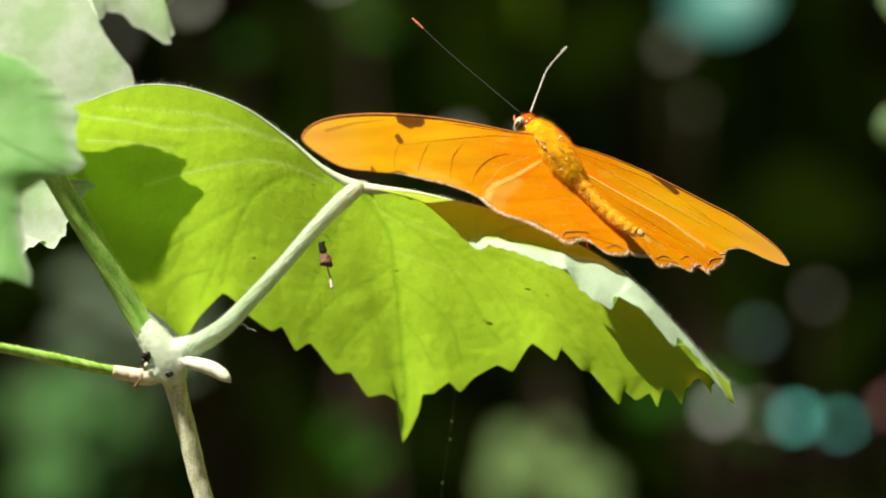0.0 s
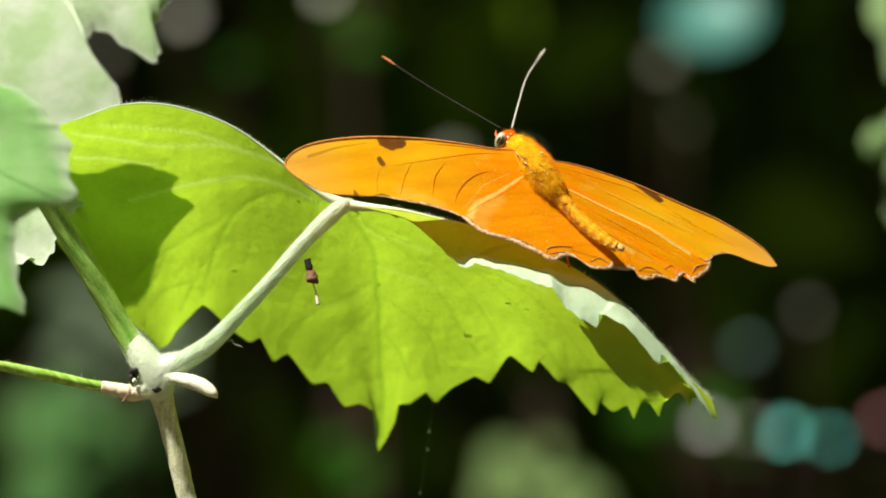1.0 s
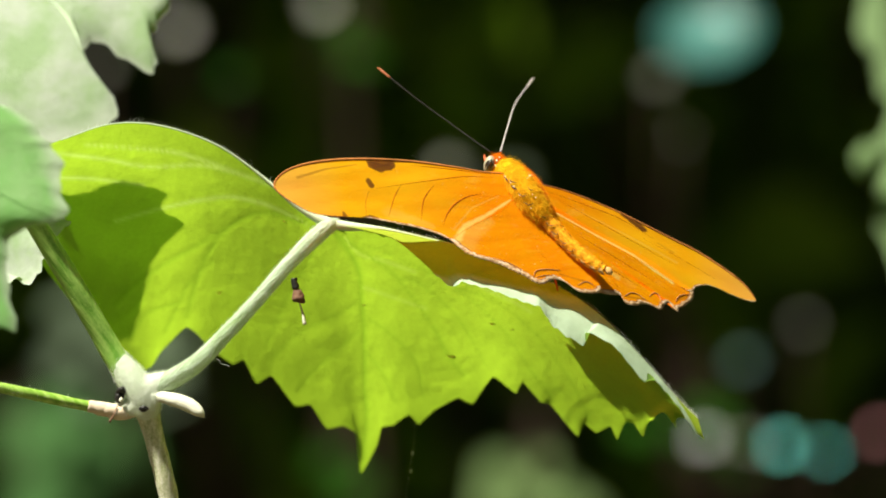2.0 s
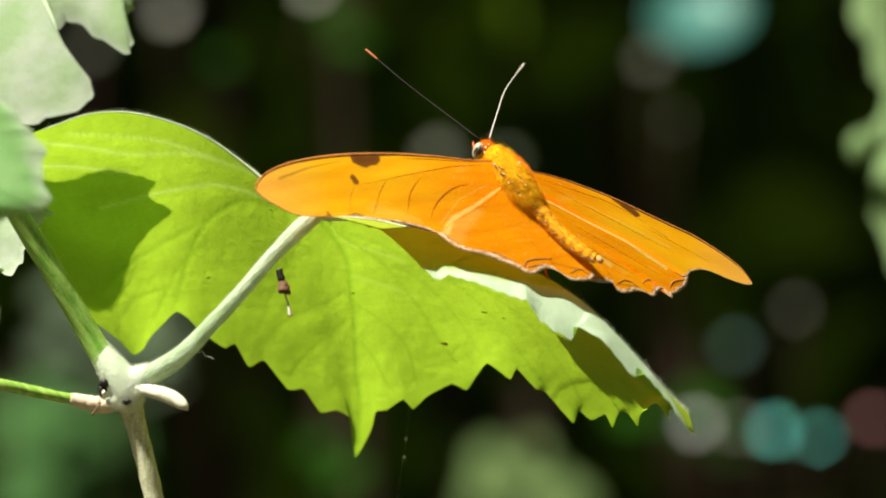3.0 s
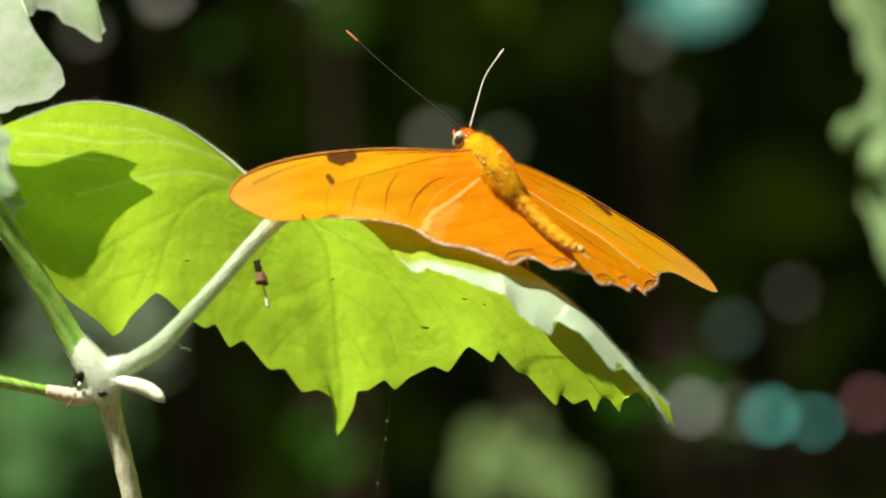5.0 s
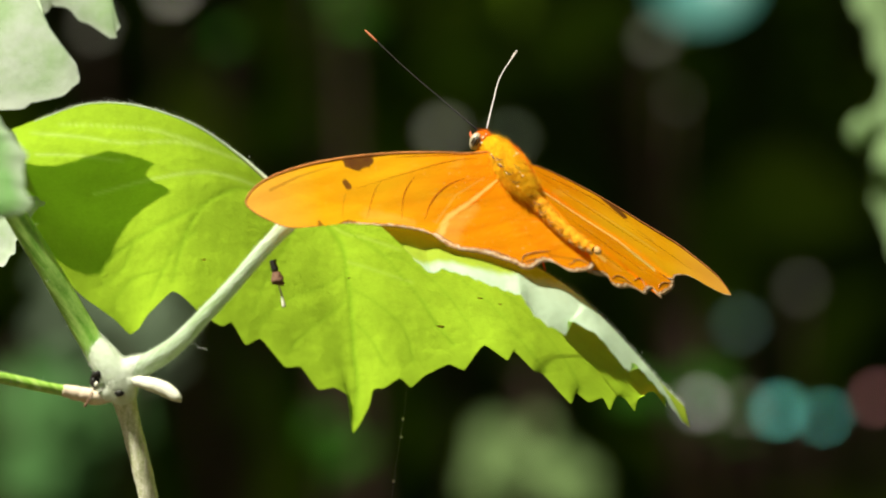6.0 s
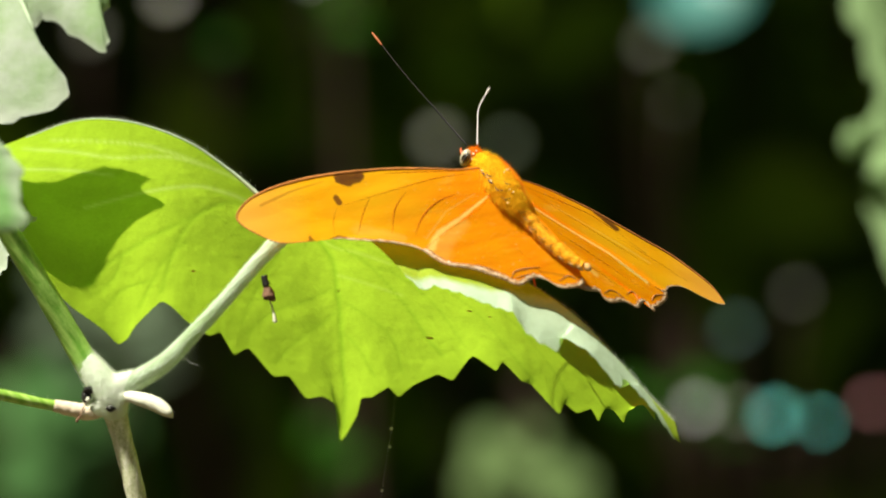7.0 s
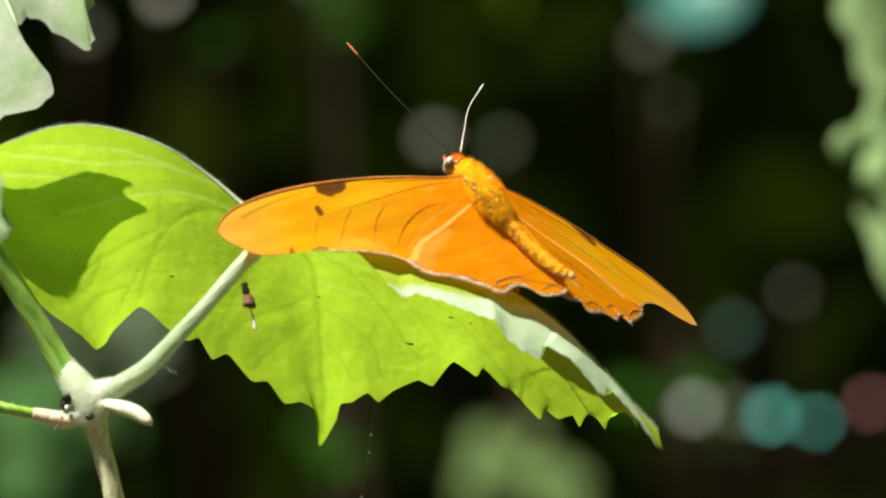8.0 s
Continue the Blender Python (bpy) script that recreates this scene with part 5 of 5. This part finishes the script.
    # wings
    left, right = ((-0.9330, -0.3583, 0.0322), (0.1593, -0.4917, -0.8561), (0.3226, -0.7936, 0.5159)), ((0.8631, 0.2562, -0.4352), (0.1681, 0.6669, 0.7259), (0.4763, -0.6997, 0.5326))
    lroot, rroot = (18.09, -0.40, 18.29), (22.11, 0.60, 17.31)
    left_pale = ([(1.4, 3.2), (6.8, 6.5), (11.4, 8.8), (13.2, 11.4)], 0.25, 1.0, 0.7)
    left_fan = ([(6.8, 7.5), (10.4, 10.0), (12.2, 12.6)], 1.6, 3.2, 0.2)
    lf = wing("left_forewing", [(1.7, -2.3), (6.0, -2.7), (10.6, -3.6), (16.9, -4.5), (23.2, -5.0), (28.5, -5.1), (33.9, -4.8), (39.3, -3.9), (43.2, -2.4), (45.6, 0.0), (44.9, 2.1), (42.2, 4.5), (38.8, 6.4), (33.6, 6.9), (29.0, 7.1), (25.4, 7.9), (20.3, 9.1), (16.6, 10.4), (14.4, 11.3), (10.7, 9.0), (1.9, 4.0)],
              lroot, left,
              wing_material("left_forewing_scales", [
                  ([(26.6, -4.0), (24.9, -3.1), (22.9, -3.9)], 0.95, 0.9, 0.95), ([(26.0, -4.0), (23.4, -4.2)], 0.8, 0.7, 0.9), ([(27.2, -4.6), (19.0, -4.6)], 0.35, 0.2, 0.85), ([(27.8, -0.5), (27.5, 0.4)], 0.72, 0.6, 0.9),
                  ([(33.8, 5.9), (33.6, 6.9)], 0.2, 0.55, 0.8), ([(30.2, 7.0), (28.8, 6.7), (27.6, 7.2)], 0.2, 0.4, 0.8), ([(24.4, 7.9), (16.6, 10.4)], 0.25, 0.35, 0.55),
                  ([(29.5, -3.9), (35.5, -2.9), (41.0, -1.2)], 0.10, 0.35, 0.45)],
                  [left_pale, ([(17.5, 8.9), (21.0, 7.4), (25.0, 6.0)], 0.8, 1.6, 0.16), ([(3.6, 2.4), (9.2, 4.9), (13.6, 9.4)], 0.15, 0.3, 0.18)]),
              [([(3.6, -1.5), (9.0, -1.6), (13.8, -1.0), (27.9, 1.2)], 0.05), ([(6.7, 2.0), (9.8, 2.7), (12.5, 4.3), (14.3, 6.4), (15.4, 8.6)], 0.10), ([(15.4, 0.1), (17.2, 2.0), (18.3, 3.8), (19.4, 7.8)], 0.09), ([(21.8, 0.2), (23.5, 2.7), (25.4, 6.9)], 0.06), ([(27.9, 1.2), (29.0, 3.4), (29.6, 6.6)], 0.035), ([(2.4, -1.9), (12.0, -3.2), (19.0, -3.9)], 0.06)],
              [(13.6, 18.0, 0.26, 0.12)], fly, lift=0.02, label="orange left forewing with two dark spots",
              costa=(0, 14, [0.12, 0.14, 0.18, 0.22, 0.24, 0.26, 0.24, 0.20, 0.16, 0.14, 0.12, 0.10, 0.08, 0.05]))
    lh = wing("left_hindwing", [(0.8, 2.2), (6.7, 5.2), (11.3, 7.8), (14.9, 10.5), (14.2, 12.0), (12.9, 13.4), (11.7, 14.5), (9.7, 15.4), (7.7, 16.0), (5.7, 16.8), (3.8, 17.9), (1.8, 19.0), (-0.1, 20.3), (-1.6, 20.4), (-3.4, 19.6), (-5.0, 19.9), (-6.4, 21.0), (-7.8, 22.1), (-9.9, 22.4), (-11.7, 22.2), (-12.0, 20.8), (-10.8, 16.6), (-8.6, 11.7), (-5.2, 6.5)],
              lroot, left, wing_material("left_hindwing_scales", [([(-4.8, 18.6), (-10.6, 20.6)], 0.15, 0.3, 0.4)], [left_pale, left_fan], False), [],
              [(3.3, 20.0, 0.72, 0.25)], fly, lift=-0.02, label="orange left hindwing with a worn dusky rim",
              crescents=[([(0.3, 19.2), (-0.4, 18.0), (-2.4, 17.7), (-5.0, 17.9)], 0.17), ([(-0.2, 19.2), (-1.8, 18.9), (-3.5, 18.9)], 0.10), ([(-7.8, 20.9), (-9.6, 20.2), (-11.1, 21.2)], 0.14), ([(6.6, 15.7), (4.4, 16.4), (2.4, 17.6)], 0.10)])
    right_pale = ([(4.6, -3.0), (12.9, -3.45), (20.7, -3.8), (24.5, -4.6), (29.3, -5.5)], 0.22, 0.42, 0.9)
    rf = wing("right_forewing", [(-0.1, 0.8), (0.5, 1.7), (4.8, 2.9), (10.5, 3.8), (16.3, 4.4), (22.2, 4.5), (28.1, 4.5), (34.0, 4.5), (40.2, 3.4), (43.9, 2.2), (46.2, 0.5), (46.0, -0.3), (44.4, -1.0), (40.9, -1.5), (38.5, -1.6), (36.3, -2.1), (34.1, -3.7), (32.3, -5.6), (23.6, -4.4), (11.8, -3.6), (3.4, -2.7)],
              rroot, right,
              wing_material("right_forewing_scales", [([(17.2, 4.35), (19.6, 3.9), (21.9, 3.4)], 0.5, 0.8, 0.95), ([(25.0, 1.9), (28.5, 1.4)], 0.15, 0.25, 0.35)],
                            [right_pale, ([(8.0, 0.0), (18.2, -0.1), (29.5, -0.5)], 0.15, 0.4, 0.15)]),
              [([(0.7, 0.7), (11.3, 2.3), (16.7, 3.0), (24.5, 2.4)], 0.05), ([(4.0, 0.3), (18.2, -0.7), (29.5, -1.3)], 0.032), ([(22.0, 1.2), (30.0, 0.9), (38.0, 0.4)], 0.025)],
              [(10.4, 17.2, 0.22, 0.15)], fly, lift=0.02, label="orange right forewing with a dark mark",
              costa=(1, 11, [0.10, 0.13, 0.16, 0.18, 0.20, 0.20, 0.20, 0.18, 0.14, 0.06]))
    rh = wing("right_hindwing", [(0.8, -2.2), (11.6, -2.4), (23.4, -3.0), (32.6, -4.8), (33.5, -5.0), (33.7, -7.0), (32.1, -9.7), (31.4, -10.4), (31.2, -11.5), (29.6, -10.1), (28.5, -11.3), (27.9, -12.9), (26.2, -13.1), (24.5, -13.5), (22.4, -15.1), (20.8, -15.4), (19.6, -14.3), (17.8, -15.1), (16.1, -15.7), (14.7, -15.7), (10.3, -12.6), (4.8, -8.6)],
              rroot, right, wing_material("right_hindwing_scales", [([(20.8, -14.0), (24.4, -12.6)], 0.2, 0.3, 0.35), ([(30.8, -8.8), (33.0, -6.6)], 0.3, 0.5, 0.35)], [right_pale, ([(14.0, -9.6), (18.6, -10.6)], 0.4, 0.8, 0.4)], False),
              [([(7.8, -8.0), (15.0, -9.2), (24.6, -10.3)], 0.05), ([(9.0, -5.4), (18.0, -6.3), (28.6, -7.6)], 0.045)], [(3.6, 18.6, 0.65, 0.22)], fly, lift=-0.02, label="orange right hindwing with a worn dusky rim",
              crescents=[([(20.4, -14.2), (21.4, -12.8), (22.6, -12.3), (23.9, -12.3)], 0.15), ([(22.9, -12.1), (24.0, -12.5), (25.0, -12.6)], 0.11), ([(25.2, -11.3), (26.2, -9.8), (27.2, -10.0), (28.0, -11.6)], 0.16), ([(30.6, -9.4), (31.2, -7.6), (33.3, -6.2)], 0.16)])
    # antennae: each in its own space along +z
    feelers = []
    for k, (base, club) in enumerate((((13.8, 6.0, 24.2), MAT_CLUB_RED), ((15.6, 6.5, 24.4), MAT_CLUB_GREY))):
        bend = -1.1 if k else -0.3
        shape = [(0, 0, 0), (bend * 0.6, 0, 9.4), (bend, 0, 18.7), (0, 0, 29.1)]
        f = part("antenna", tube(shape, [0.15, 0.12, 0.11, 0.14] if k else [0.11, 0.09, 0.085, 0.11], sides=7, n=36), MAT_ANTENNA_SUNLIT if k else MAT_ANTENNA, fly, "thin antenna, pale grey for the sun on it" if k else "thin dark antenna with a rust club")
        f.location = V(at(base))
        part("club", tube([(bend * 0.36, 0, 25.9), (bend * 0.18, 0, 27.6), (0, 0, 29.2)], [0.13, 0.23, 0.15], sides=8, n=10), club, f)
        feelers.append(f)
    return fly, (lf, lh), (rf, rh), feelers


fly, left_wings, right_wings, antennae = butterfly()


# ---- what moves ----
def motions():
    leaf_rows, a_rows, b_rows = [], [], []
    for t, tilt, turn in [(0.0, 0.0, -0.0), (0.5, -0.1, 2.9), (1.0, 1.3, 2.2), (1.5, 0.1, 3.5), (3.0, 2.4, 1.5), (3.5, 3.0, 0.5), (4.0, 3.3, -0.0), (4.5, 4.7, 1.1), (6.0, 5.3, 0.9), (6.5, 6.5, 2.6), (7.0, 6.5, 1.7), (7.5, 6.6, 0.2), (8.0, 6.9, 2.3)]:
        leaf_rows.append((t, Matrix.Translation(V(JOINT - NODE)) @ pose(0, 0, 0, tilt, 0, turn)))
    walk(leaf, leaf_rows)
    for ob, at, moves in ((pale_a, PALE_A_AT, [(0.0, 0.0, -0.0), (0.5, 0.5, 1.0), (1.0, -0.3, 0.0), (1.5, 1.9, 0.6), (3.0, -0.0, 2.9), (3.5, 0.4, 2.8), (4.0, 1.4, 3.4), (4.5, -0.5, 2.8), (6.0, -1.3, 3.7), (6.5, -1.4, 3.7), (7.0, -1.7, 3.8), (7.5, -1.2, 3.6), (8.0, -0.9, 5.1)]), (pale_b, PALE_B_AT, [(0.0, 0.0, -0.0), (0.5, 1.7, -2.2), (1.0, 0.8, -1.9), (1.5, 1.3, -1.7), (3.0, 1.9, -1.2), (3.5, 1.3, -1.0), (4.0, 1.9, -0.2), (4.5, 1.2, -0.0), (6.0, 0.3, -3.4), (6.5, 1.3, -3.3), (7.0, 1.1, -3.2), (7.5, 1.4, -3.5), (8.0, 1.6, -4.0)])):
        walk(ob, [(t, Matrix.Translation(V(at - NODE) + V((x, 0, z)))) for t, x, z in moves])
    walk(high_leaf, [(t, Matrix.Translation(V(HIGH_AT - NODE) + V((x, y, z)))) for t, x, y, z in [(0.0, 0.0, 0.0, 0.0), (0.5, 0.4, -1.8, 0.1), (1.0, 0.8, -1.1, 0.2), (1.5, 1.1, -2.3, 0.3), (3.0, 2.0, -1.0, 0.8), (3.5, 2.5, -1.1, 1.5), (4.0, 3.0, -1.6, 2.2), (4.5, 3.0, -1.9, 2.3), (6.0, 3.0, -2.0, 2.5), (6.5, 3.3, -2.7, 2.6), (7.0, 3.6, -2.4, 2.8), (7.5, 3.9, -1.8, 2.9), (8.0, 4.2, -2.9, 3.0)]])
    walk(fly, [(t, Matrix.Translation(world_at(PERCH + np.array((x, 0, z))))) for t, x, z in [(0.0, 0.00, -0.00), (0.5, -0.07, -0.07), (1.0, -0.51, 0.41), (1.5, -0.14, -0.31), (3.0, 0.00, 0.16), (3.5, 0.14, 0.31), (4.0, 0.55, 0.24), (4.5, 0.08, 0.37), (6.0, 0.41, 0.09), (6.5, 0.20, -0.14), (7.0, 0.27, -0.06), (7.5, 0.31, 0.12), (8.0, 0.51, -0.28)]])
    turns = [(0.0, 0.0, 0.0, 0.0, 0.0), (0.5, -1.3, 0.8, 1.9, 2.3), (1.0, 1.8, -4.7, 1.6, 0.7), (1.5, 1.1, 1.5, 1.2, 1.0), (3.0, 6.0, -1.0, 1.7, 1.5), (3.5, 11.0, 2.0, 0.8, 1.5), (4.0, 4.4, -3.5, 1.3, 1.0), (4.5, 9.2, 6.2, 1.1, 3.2), (6.0, 17.3, 10.2, 0.2, 4.0), (6.5, 15.5, 9.4, 0.7, 5.2), (7.0, 16.4, 8.4, 0.4, 4.7), (7.5, 19.4, 11.5, -0.2, 4.0), (8.0, 19.2, 14.7, -0.1, 5.9)]
    for wings, side in ((left_wings, 1), (right_wings, 2)):
        for w in wings:
            m = rest[w.name]
            walk(w, [(row[0], Matrix.Translation(m.translation) @ Matrix.Rotation(radians(row[side]) * (-1 if side == 1 else 1), 4, BODY_AXIS) @ m.to_3x3().to_4x4() @ Matrix.Rotation(radians(row[side + 2]), 4, "Z")) for row in turns])
    feels = [
    (0.0, (-0.661, 0.456, 0.596), (0.239, 0.871, 0.429)),
    (0.5, (-0.664, 0.469, 0.582), (0.225, 0.875, 0.429)),
    (1.0, (-0.739, 0.488, 0.464), (0.218, 0.829, 0.514)),
    (1.5, (-0.714, 0.479, 0.511), (0.214, 0.851, 0.479)),
    (3.0, (-0.696, 0.448, 0.561), (0.225, 0.849, 0.479)),
    (3.5, (-0.700, 0.414, 0.582), (0.232, 0.836, 0.496)),
    (4.0, (-0.700, 0.403, 0.589), (0.232, 0.836, 0.496)),
    (4.5, (-0.696, 0.410, 0.589), (0.225, 0.841, 0.493)),
    (6.0, (-0.679, 0.408, 0.611), (0.193, 0.848, 0.493)),
    (6.5, (-0.675, 0.424, 0.604), (0.189, 0.847, 0.496)),
    (7.0, (-0.579, 0.425, 0.696), (0.082, 0.928, 0.364)),
    (7.5, (-0.621, 0.404, 0.671), (0.139, 0.903, 0.407)),
    (8.0, (-0.625, 0.398, 0.671), (0.143, 0.894, 0.425)),
]
    for k, f in enumerate(antennae):
        at = f.location.copy()
        walk(f, [(row[0], Matrix.Translation(at) @ Vector((0, 0, 1)).rotation_difference(Vector(row[1 + k])).to_matrix().to_4x4()) for row in feels])


motions()
